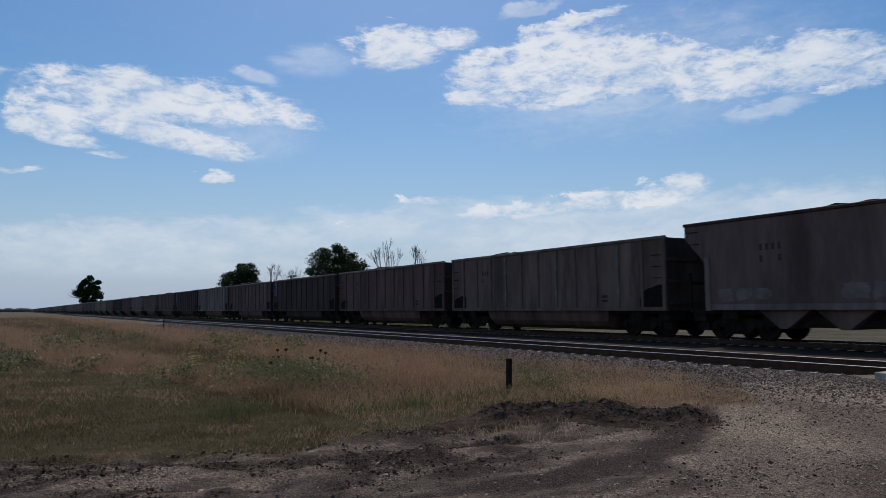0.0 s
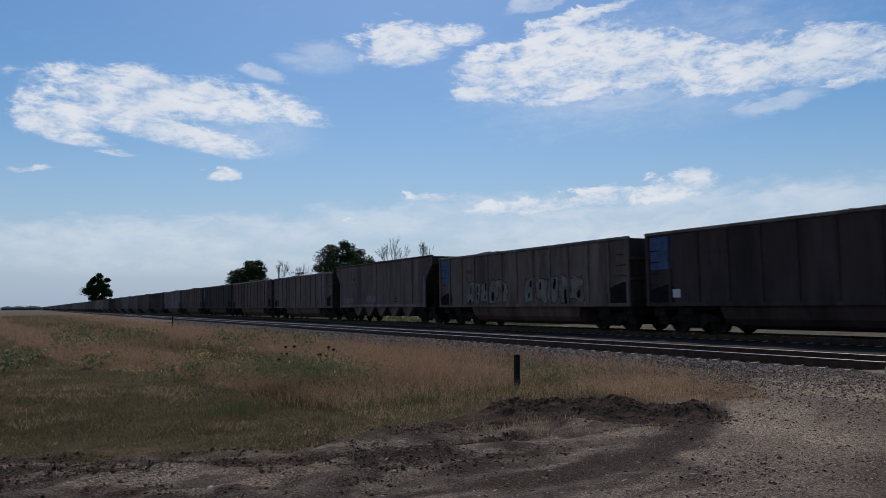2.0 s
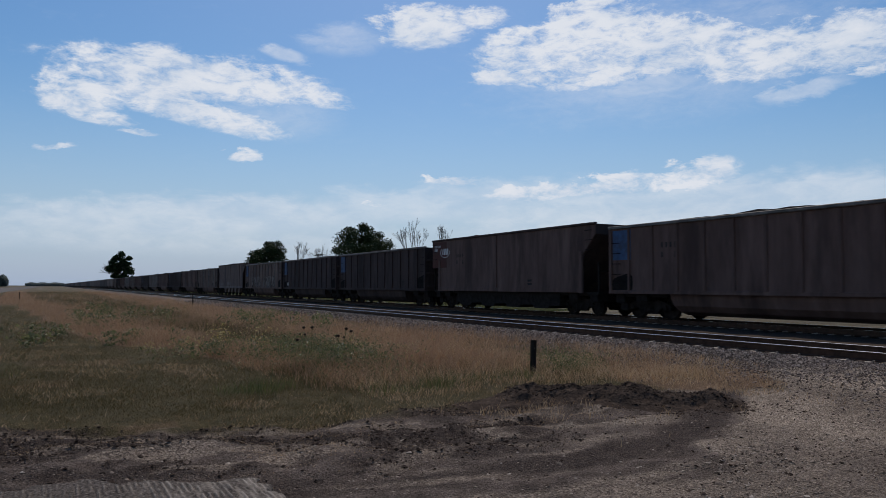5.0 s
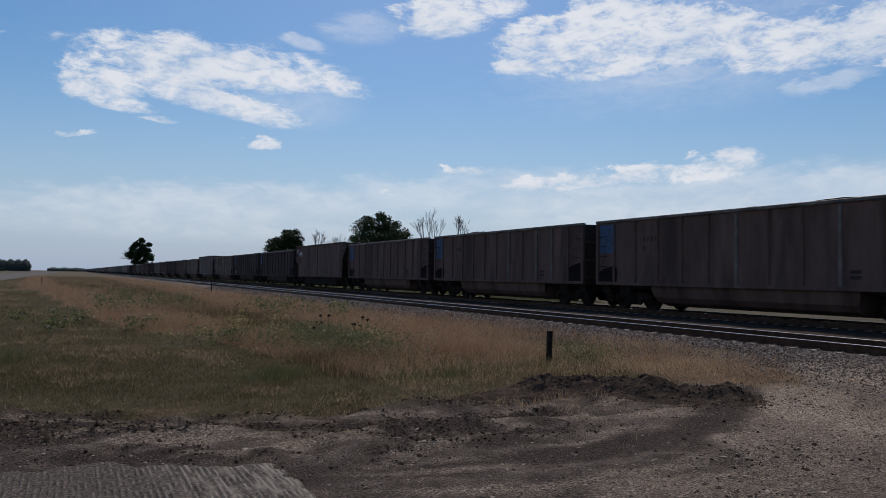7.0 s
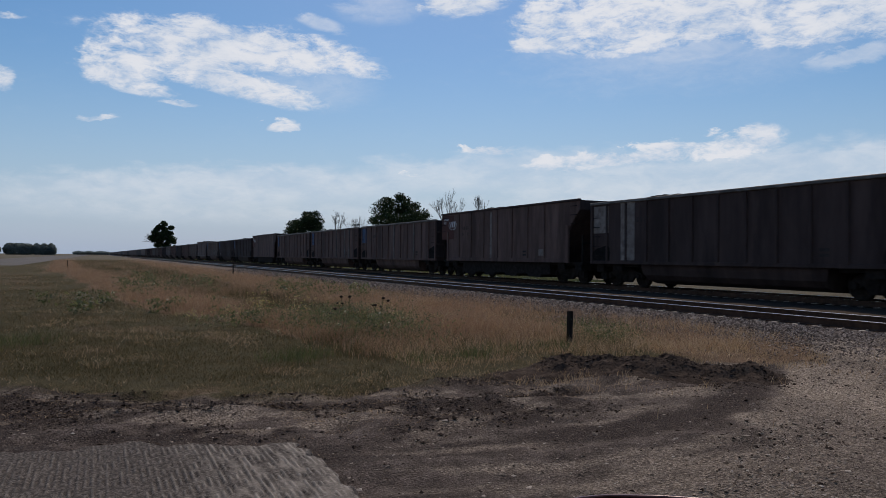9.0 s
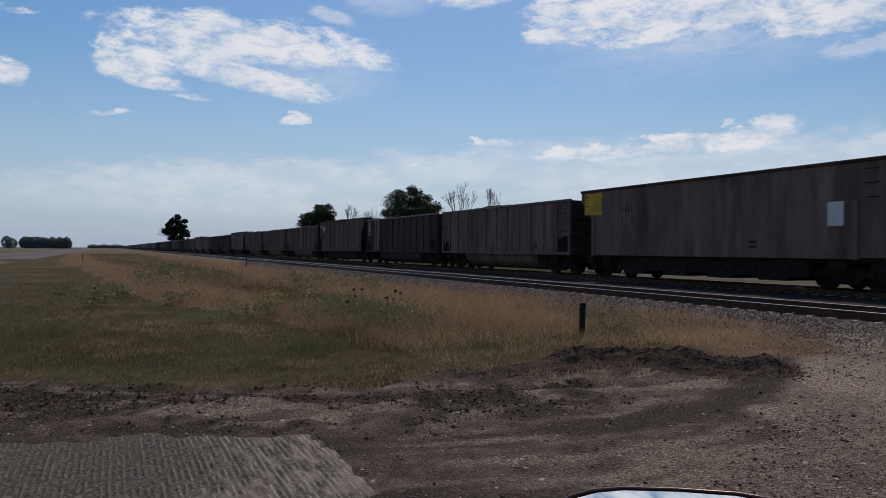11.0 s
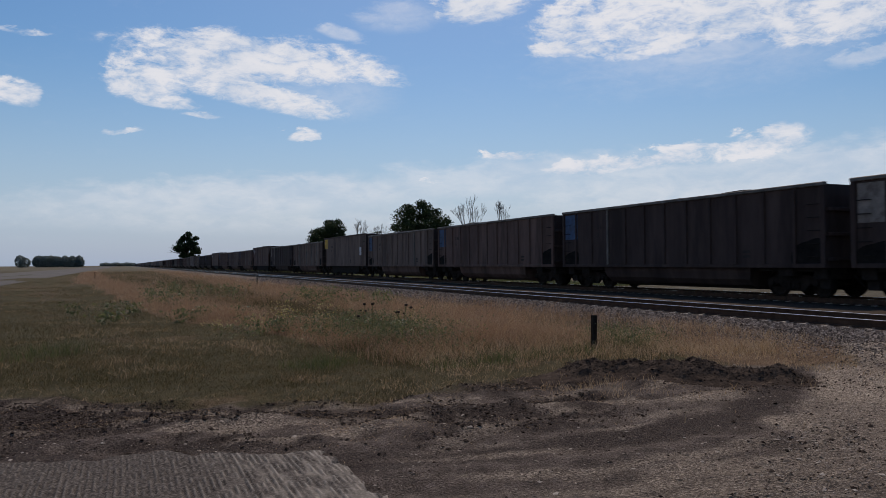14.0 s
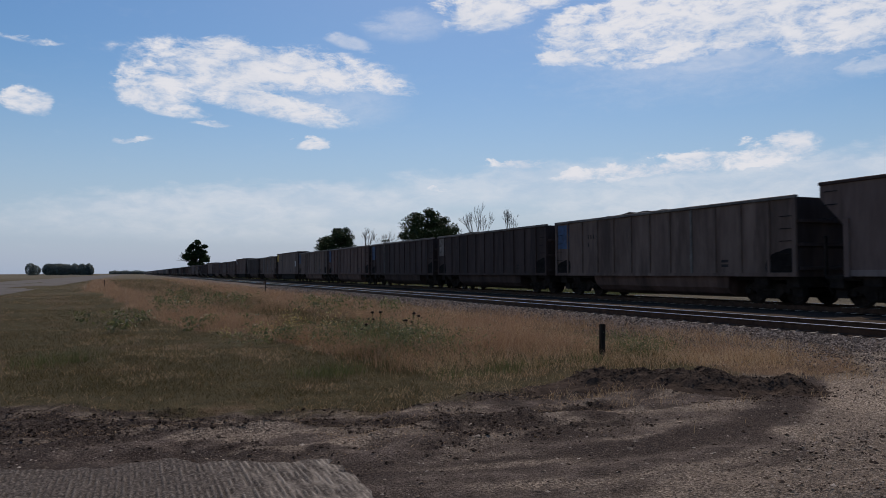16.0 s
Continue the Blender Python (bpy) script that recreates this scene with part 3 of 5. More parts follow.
ballast_bed("ballast", TRACKS[0] - 1.75, TRACKS[0] + 1.5, "ballast", "grey crushed-stone ballast shoulder of the near track", 2.1, 0.4)
ballast_bed("ballast", TRACKS[0] + 1.45, TRACKS[1] + 3.6, "coal_dust", "black coal-dusted ballast between and under the tracks", 0.3, 3.4)


def stones(name, pts, sizes, mat, label, category, flat=0.7):
    """Many small angular stones as one object."""
    base = np.array([(1, 0, 0), (-1, 0, 0), (0, 1, 0), (0, -1, 0), (0, 0, 1), (0, 0, -1)], float)
    tri = np.array([(0, 2, 4), (2, 1, 4), (1, 3, 4), (3, 0, 4), (2, 0, 5), (1, 2, 5), (3, 1, 5), (0, 3, 5)])
    n = len(pts)
    s = sizes[:, None, None] * RNG.uniform(0.55, 1.25, (n, 6, 1))
    v = base[None] * s * np.array((1, 1, flat))
    a = RNG.uniform(0, math.tau, n)
    c, d = np.cos(a)[:, None], np.sin(a)[:, None]
    tilt = RNG.normal(0, 0.25, (n, 1))
    vx, vy, vz = v[..., 0] * c - v[..., 1] * d, v[..., 0] * d + v[..., 1] * c, v[..., 2] + v[..., 0] * tilt
    v = np.stack((vx, vy, vz), -1) + np.asarray(pts)[:, None]
    f = tri[None] + 6 * np.arange(n)[:, None, None]
    return tagged(new(name, raw_mesh(name, v.reshape(-1, 3), f.reshape(-1, 3), mat)), label, category, kind="stuff")


def shoulder_height(x):
    e = TRACKS[0] - 1.75
    return np.interp(x, [e - 2.1, e - 0.25, e, e + 4], [-0.20, 0.145, 0.175, 0.175])


_n = 36000
_y = 7.5 + 70 * RNG.uniform(0, 1, _n) ** 2.0
_x = RNG.uniform(TRACKS[0] - 3.4, TRACKS[0] - 1.0, _n)
stones("ballast_stones", np.stack((_x, _y, shoulder_height(_x) + 0.012), -1), RNG.uniform(0.014, 0.036, _n) * (1 + _y / 45), "ballast_stone", "loose grey ballast stones on the track shoulder", "gravel")

# stones strewn down over the crossing road and the foot of the shoulder
_n = 15000
_y = RNG.uniform(4.5, 17.0, _n)
_x = 13.1 - np.abs(RNG.normal(0, 1.35, _n))
_z = np.maximum(ground_height(_x, _y), np.where(_x > TRACKS[0] - 3.85, shoulder_height(_x), -1))
stones("ballast_stones", np.stack((_x, _y, _z + 0.006), -1), RNG.uniform(0.008, 0.030, _n), "ballast_stone", "brownish stones strewn over the crossing gravel", "gravel", 0.6)


# ---- railway tracks ----
def rail_mesh(y0, y1):
    prof = [(-0.070, -0.18), (0.070, -0.18), (0.070, -0.168), (0.012, -0.150), (0.010, -0.045), (0.036, -0.035), (0.036, -0.008), (0.028, 0.0),
            (-0.028, 0.0), (-0.036, -0.008), (-0.036, -0.035), (-0.010, -0.045), (-0.012, -0.150), (-0.070, -0.168)]
    bm = prism(prof, 1, y0, y1)
    me = bpy.data.meshes.new("rail")
    bm.to_mesh(me)
    bm.free()
    me.materials.append(M["rail_side"]), me.materials.append(M["rail_top"])
    for p in me.polygons:
        if p.normal.z > 0.5 and p.center.z > -0.02:
            p.material_index = 1
    return me


tie_me = bpy.data.meshes.new("tie")
_bm = boxes((-1.3, 1.3, -0.115, 0.115, -0.17, 0.0), bevel=0.012)
_bm.to_mesh(tie_me)
_bm.free()
tie_me.materials.append(M["tie"])
plate_bm = boxes((-0.19, 0.19, -0.09, 0.09, 0.0, 0.016), bevel=0.004)
for _k in (-0.13, -0.1, 0.1, 0.13):
    box(plate_bm, _k - 0.012, _k + 0.012, -0.06, -0.035, 0.016, 0.042)
plate_me = bpy.data.meshes.new("tie_plate")
plate_bm.to_mesh(plate_me)
plate_bm.free()
plate_me.materials.append(M["plate"])
rail_me = rail_mesh(-110, 1500)


def make_track(cx, label, near, ties):
    track = empty("railway_track", label, "railway track", kind="structure")
    track.location = (cx, 0, RAIL_Z)
    for sx in (-0.752, 0.752):
        part("rail", rail_me, None, track, at=(sx, 0, 0))
    pitch = 0.53
    for k in range(ties):
        y = near + k * pitch
        part("tie", tie_me, None, track, at=Matrix.Translation((random.uniform(-0.03, 0.03), y, -0.197)) @ Euler((0, 0, random.uniform(-0.012, 0.012))).to_matrix().to_4x4())
        if k < 110:
            for sx in (-0.752, 0.752):
                part("tie_plate", plate_me, None, track, at=(sx, y, -0.196))
    rest = [(near + k * pitch) for k in range(ties, ties + 1100)] + [near - (k + 1) * pitch for k in range(150)]
    v, f = [], []
    cube = np.array([(a, b, c) for a in (-1.3, 1.3) for b in (-0.115, 0.115) for c in (-0.367, -0.197)])
    quads = np.array([(0, 1, 3, 2), (4, 6, 7, 5), (0, 4, 5, 1), (2, 3, 7, 6), (1, 5, 7, 3), (0, 2, 6, 4)])
    for k, y in enumerate(rest):
        v.append(cube + np.array((0, y, 0)))
        f.append(quads + 8 * k)
    part("far_ties", raw_mesh("far_ties", np.concatenate(v), np.concatenate(f), "tie"), None, track)["kind"] = "stuff"
    return track


make_track(TRACKS[0], "polished steel rails on dark timber ties, empty near track", 7.6, 290)
make_track(TRACKS[1], "coal-blackened track under the passing train", 9.0, 90)

# ---- the train: local x across, y along the line, z from the rail head ----
PITCH, BODY = 15.98, 15.05
SIDE = 1.60
MESHES = {}


def shared(key, build, mat):
    """One mesh for all alike pieces."""
    k = (*key, mat)
    if k not in MESHES:
        bm = build()
        me = bpy.data.meshes.new(key[0])
        bm.to_mesh(me)
        bm.free()
        me.materials.append(M[mat])
        MESHES[k] = me
    return MESHES[k]


def wheelset_bm():
    bm = lathe([(0.075, -0.70), (0.075, 0.70)], 10)
    for s in (-1, 1):
        prof = [(0.10, 0.69), (0.10, 0.66), (0.38, 0.70), (0.485, 0.688), (0.485, 0.715), (0.46, 0.72), (0.452, 0.815), (0.40, 0.82), (0.36, 0.775), (0.14, 0.77), (0.13, 0.85), (0.07, 0.86)]
        w = lathe([(r, s * a) for r, a in prof], 28)
        me = bpy.data.meshes.new("tmp")
        w.to_mesh(me)
        w.free()
        bm.from_mesh(me)
        bpy.data.meshes.remove(me)
    tube(bm, (-1.05, 0, 0), (1.05, 0, 0), 0.065, 0.065, 8)
    return bm


def side_frame_bm():
    bm = bmesh.new()
    out = [(-1.12, 0.36), (-1.12, 0.56), (-0.86, 0.66), (-0.45, 0.74), (0.45, 0.74), (0.86, 0.66), (1.12, 0.56), (1.12, 0.36), (0.78, 0.36), (0.66, 0.46), (0.40, 0.20), (-0.40, 0.20), (-0.66, 0.46), (-0.78, 0.36)]
    b = prism(out, 0, 0.94, 1.08)
    me = bpy.data.meshes.new("tmp")
    b.to_mesh(me)
    b.free()
    bm.from_mesh(me)
    bpy.data.meshes.remove(me)
    for y in (-0.889, 0.889):
        tube(bm, (1.02, y, 0.457), (1.16, y, 0.457), 0.12, 0.10, 10)
    for y in (-0.17, 0.0, 0.17):
        tube(bm, (1.10, y, 0.26), (1.10, y, 0.52), 0.07, 0.07, 8)
    return bm


def add_truck(car, y):
    truck = part("truck", shared(("bolster",), lambda: boxes((-1.0, 1.0, -0.22, 0.22, 0.42, 0.70), bevel=0.03), "steel_dark"), None, car, at=(0, y, 0))
    part("body_bolster", shared(("body_bolster",), lambda: boxes((-1.48, 1.48, -0.30, 0.30, 0.70, 1.02), (-1.35, 1.35, -1.25, 1.25, 0.86, 1.02)), "steel_dark"), None, car, at=(0, y, 0))
    part("draft_box", shared(("draft_box",), lambda: boxes((-1.40, 1.40, -0.25, 0.25, 0.62, 1.0), (-1.2, -1.0, -0.2, 0.2, 0.3, 0.65), (1.0, 1.2, -0.2, 0.2, 0.3, 0.65)), "steel_dark"), None, car, at=(0, math.copysign(7.15, y), 0))
    sf = shared(("side_frame",), side_frame_bm, "steel_dark")
    part("side_frame", sf, None, truck)
    part("side_frame", sf, None, truck, at=pose(0, 0, 0, 0, 0, 180))
    ws = shared(("wheelset",), wheelset_bm, "wheel_steel")
    for dy in (-0.889, 0.889):
        part("wheelset", ws, None, truck, at=(0, dy, 0.457))
    return truck


def coal_bm(seed, half_w, y0, y1, z, rise):
    bm = bmesh.new()
    nx, ny = 8, 60
    grid = []
    rnd = np.random.default_rng(seed)
    ph = rnd.uniform(0, 6, 4)
    for i in range(nx + 1):
        row = []
        for j in range(ny + 1):
            u, v = i / nx * 2 - 1, j / ny
            y = y0 + v * (y1 - y0)
            crest = max(0, min(1, (v - 0.06) / 0.22, (0.95 - v) / 0.16))
            hump = (1 - abs(u) ** 4.0) * crest * (1 + 0.14 * math.sin(7 * v + ph[0]) + 0.06 * math.sin(23 * v + ph[1]))
            h = z - 0.10 + rise * hump + 0.05 * noise.noise((u * 3 + seed, v * 26, seed)) + 0.03 * noise.noise((u * 9, v * 80, seed + 5))
            row.append(bm.verts.new((u * half_w, y, h)))
        grid.append(row)
    for i in range(nx):
        for j in range(ny):
            bm.faces.new((grid[i][j], grid[i][j + 1], grid[i + 1][j + 1], grid[i + 1][j]))
    bmesh.ops.recalc_face_normals(bm, faces=bm.faces)
    if bm.faces[0].normal.z < 0:
        bmesh.ops.reverse_faces(bm, faces=bm.faces)
    return bm


def coupler_bm():
    bm = boxes((-0.09, 0.09, 7.0, 7.75, 0.72, 0.95), bevel=0.02)
    box(bm, -0.20, 0.20, 7.70, 8.0, 0.68, 0.99, bevel=0.05)
    tube(bm, (0.3, 7.5, 0.75), (0.45, 7.95, 0.38), 0.03, 0.03, 6)
    return bm


def tub_bm(half):
    """The rounded tub that hangs between the trucks of a gondola."""
    out = [(-1.50, 1.06)]
    for k in range(9):
        a = math.pi + k / 8 * math.pi
        out.append((math.copysign(abs(math.cos(a)) ** 0.6, math.cos(a)) * 1.46, 0.80 + 0.64 * math.sin(a)))
    out.append((1.50, 1.06))
    bm = prism(out, 1, -half, half)
    for v in bm.verts:
        if v.co.z < 0.9:
            v.co.y *= 1 - 0.06 * (0.9 - v.co.z) / 0.69
    return bm


def text_mesh(words, size):
    cu = bpy.data.curves.new("words", "FONT")
    cu.body, cu.size, cu.extrude = words, size, 0.003
    ob = bpy.data.objects.new("words", cu)
    scene.collection.objects.link(ob)
    bpy.context.view_layer.update()
    me = bpy.data.meshes.new_from_object(ob.evaluated_get(bpy.context.evaluated_depsgraph_get()))
    bpy.data.objects.remove(ob)
    return me


# lettering lies on the near side, which faces -x: read from -x, text runs towards -y
def on_side(y, z, proud=0.005):
    return Matrix.Translation((-SIDE - proud, y, z)) @ Euler((radians(90), 0, radians(-90))).to_matrix().to_4x4()


def mark(car, name, words, y, z, mat):
    """Unreadable stencilled marks: bars in rows, each a piece of its own."""
    rows, cols, cw, ch, gap, seed = words
    rnd = random.Random(seed)
    for r in range(rows):
        for c in range(cols):
            if cols > 1 and rnd.random() < 0.12:
                continue
            part(name, shared((name, cw, ch), lambda: boxes((0, cw * 0.85, 0, ch, 0, 0.004)), mat), None, car, at=on_side(y - c * (cw + gap), z - r * (ch + gap * 1.4), 0.024))


def graffiti_bm(width, height, seed, outline):
    """Sprayed block lettering that cannot be read: swollen, leaning letter bodies, or their outlines and inner gaps."""
    rnd = random.Random(seed)
    bm = bmesh.new()
    x = 0.0
    while x < width:
        w, lean = rnd.uniform(0.62, 0.95), rnd.uniform(-0.10, 0.22)
        ring = []
        for k in range(18):
            a = k / 18 * math.tau
            c, q = math.cos(a), math.sin(a)
            r = rnd.uniform(0.70, 1.12)
            ring.append((math.copysign(abs(c) ** 0.45, c) * w / 2 * r, math.copysign(abs(q) ** 0.4, q) * height / 2 * r))
        holes = [(rnd.uniform(-0.12, 0.12) * w, rnd.choice((-0.46, -0.2, 0.14, 0.24)) * height, rnd.uniform(0.08, 0.15) * w, rnd.uniform(0.10, 0.24) * height) for _ in range(rnd.choice((1, 2, 2)))]
        cx, cz = x + w / 2, height / 2
        if outline:
            grow = 0.03
            bm.faces.new([bm.verts.new((cx + u * (1 + 2 * grow / w) + lean * v, cz + v * (1 + 2 * grow / height), 0)) for u, v in ring])
            for hx, hz, hw, hh in holes:
                bm.faces.new([bm.verts.new((cx + hx + lean * hz + hw * u, cz + hz + hh * v, 0.010)) for u, v in ((-1, -0.8), (0.2, -1), (1, -0.5), (0.8, 0.9), (-0.5, 1), (-0.9, 0.3))])
        else:
            bm.faces.new([bm.verts.new((cx + u + lean * v, cz + v, 0.005)) for u, v in ring])
        x += w + 0.02
    return bm


def ladder(car, y, z0, z1, side=-1):
    for z in np.arange(z0, z1, 0.42):
        part("rung", shared(("rung",), lambda: boxes((-0.012, 0.012, -0.22, 0.22, -0.012, 0.012), (0.0, 0.08, -0.22, -0.205, -0.01, 0.01), (0.0, 0.08, 0.205, 0.22, -0.01, 0.01)), "steel_dark"), None, car,
             at=Matrix.Translation((side * (SIDE + 0.08), y, z)) @ Euler((0, 0, 0 if side < 0 else math.pi)).to_matrix().to_4x4())


def gondola(spec, full=True):
    """A loaded bathtub coal gondola. spec: side paint, end panel paint or None, heap seed, ribs shown strongly, marks."""
    paint, panel, seed, top = spec.get("side", "side_brown"), spec.get("panel"), spec.get("seed", 0), spec.get("top", 3.66)
    tone = {"side_brown": "brown", "side_grey": "grey", "side_tan": "tan-grey", "side_dark": "near-black"}[paint]
    car = empty("coal_gondola", spec.get("label") or f"weathered {tone} steel coal gondola, heaped with coal" + (f", with {panel.split('_')[0]} end panel" if panel else ""), "rail wagon", "cars of the coal train")
    h = BODY / 2
    for s in (-1, 1):
        part("side_wall", shared(("side_wall", s, top), lambda: boxes((s * SIDE - 0.02, s * SIDE + 0.02, -h, h, 1.04, top)), paint), None, car)
        part("side_sill", shared(("side_sill", s), lambda: boxes((s * SIDE - 0.06, s * SIDE + 0.05, -h, h, 0.98, 1.12), bevel=0.01), paint), None, car)
        part("top_chord", shared(("top_chord", s, top), lambda: boxes((s * SIDE - 0.10, s * SIDE + 0.07, -h - 0.02, h + 0.02, top - 0.05, top + 0.07), bevel=0.02), "chord"), None, car)
        # end walls and ribs near-black under any side paint, shade included in the colour
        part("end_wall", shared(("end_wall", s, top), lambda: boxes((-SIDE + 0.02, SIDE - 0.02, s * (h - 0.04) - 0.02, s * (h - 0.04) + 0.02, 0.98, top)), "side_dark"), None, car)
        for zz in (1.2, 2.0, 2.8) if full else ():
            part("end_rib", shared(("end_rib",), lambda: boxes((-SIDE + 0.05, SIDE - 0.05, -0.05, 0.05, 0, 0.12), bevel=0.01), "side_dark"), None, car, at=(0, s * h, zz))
        part("coupler", shared(("coupler",), coupler_bm, "steel_dark"), None, car, at=pose(0, 0, 0, 0, 0, 0 if s > 0 else 180))
        if full:
            n = spec.get("ribs", 11)
            for k in range(n):
                y = -h + 1.15 + k * (BODY - 2.3) / (n - 1)
                part("side_post", shared(("side_post", top), lambda: boxes((-0.035, 0.035, -0.055, 0.055, 1.10, top - 0.06), bevel=0.012), "chord" if k in spec.get("bright", ()) and s < 0 else paint), None, car, at=(s * (SIDE + 0.045), y, 0))
            for e in (-1, 1):
                part("corner_post", shared(("corner_post", top), lambda: boxes((-0.05, 0.05, -0.08, 0.08, 0.98, top - 0.04), bevel=0.012), paint), None, car, at=(s * (SIDE + 0.03), e * (h - 0.07), 0))
    part("tub", shared(("tub",), lambda: tub_bm(4.35), "side_brown" if paint != "side_dark" else "side_dark"), None, car)
    part("centre_sill", shared(("centre_sill",), lambda: boxes((-0.35, 0.35, -7.3, 7.3, 0.74, 1.04)), "steel_dark"), None, car)
    part("floor", shared(("floor",), lambda: boxes((-SIDE + 0.03, SIDE - 0.03, -h + 0.05, h - 0.05, 1.0, 1.06)), "steel_dark"), None, car)
    part("coal_load", shared(("coal_load", seed % 4, top), lambda: coal_bm(seed % 4, SIDE - 0.06, -h + 0.1, h - 0.1, top, 0.30), "coal"), None, car)
    for y in (-5.85, 5.85):
        add_truck(car, y)
    if full:
        dress(car, spec, top)
    return car


def dress(car, spec, top):
    h = BODY / 2
    ladder(car, -h + 0.42, 1.35, top - 0.5)
    ladder(car, h - 0.42, 1.35, top - 0.5)
    for e in (-1, 1):
        # flat black plates on the wall paint the dark of the brake openings
        part("brake_recess", shared(("brake_recess",), lambda: prism([(-0.62, 0.0), (0.60, 0.0), (0.64, 0.20), (0.60, 0.38), (0.50, 0.52), (0.36, 0.62), (0.20, 0.69), (0.02, 0.72), (-0.16, 0.78), (-0.34, 0.82), (-0.52, 0.80), (-0.62, 0.70), (-0.66, 0.4)], 0, 0, 0.006), "black_mark"), None, car, "flat black patch for the shaded brake opening by the end", at=Matrix.Translation((-SIDE - 0.0215, e * (h - 0.68), 1.125)) @ Matrix.Diagonal((1, 1, 1 if e < 0 else 0.8, 1)))
    p = spec.get("panel")
    if p:
        part("end_panel", shared(("end_panel", top), lambda: boxes((-0.012, 0, -0.52, 0.52, top - 1.32, top - 0.12), bevel=0.003), p), None, car, f"faded {p.split('_')[0]} end panel", at=(-SIDE - 0.02, h - 0.72, 0))
    for key, words, y, z in (("number_stencil", (2, 4, 0.10, 0.20, 0.12, 3), h - 2.9, 2.75), ("data_stencil", (2, 1, 0.40, 0.10, 0.05, 5), -h + 3.4, 1.5)):
        mark(car, key, words, y, z, spec.get("mark_paint", "faded_mark") if key == "number_stencil" else "faded_mark")
    for y, w, hh, sd in spec.get("tags", ()):
        part("spray_lettering", shared(("spray_lettering", w, hh, sd), lambda: graffiti_bm(w, hh, sd, False), "tag_paint"), None, car, "whitish sprayed block letters, unreadable", at=on_side(y, 1.16, 0.026))
        part("spray_outline", shared(("spray_outline", w, hh, sd), lambda: graffiti_bm(w, hh, sd, True), "black_mark"), None, car, "black sprayed outline", at=on_side(y, 1.16, 0.026))
    for y, z, w, hh, mat in spec.get("patches", ()):
        part("paint_patch", shared(("paint_patch", w, hh), lambda: boxes((-0.006, 0, -w / 2, w / 2, -hh / 2, hh / 2)), mat), None, car, at=(-SIDE - 0.026, y, z))


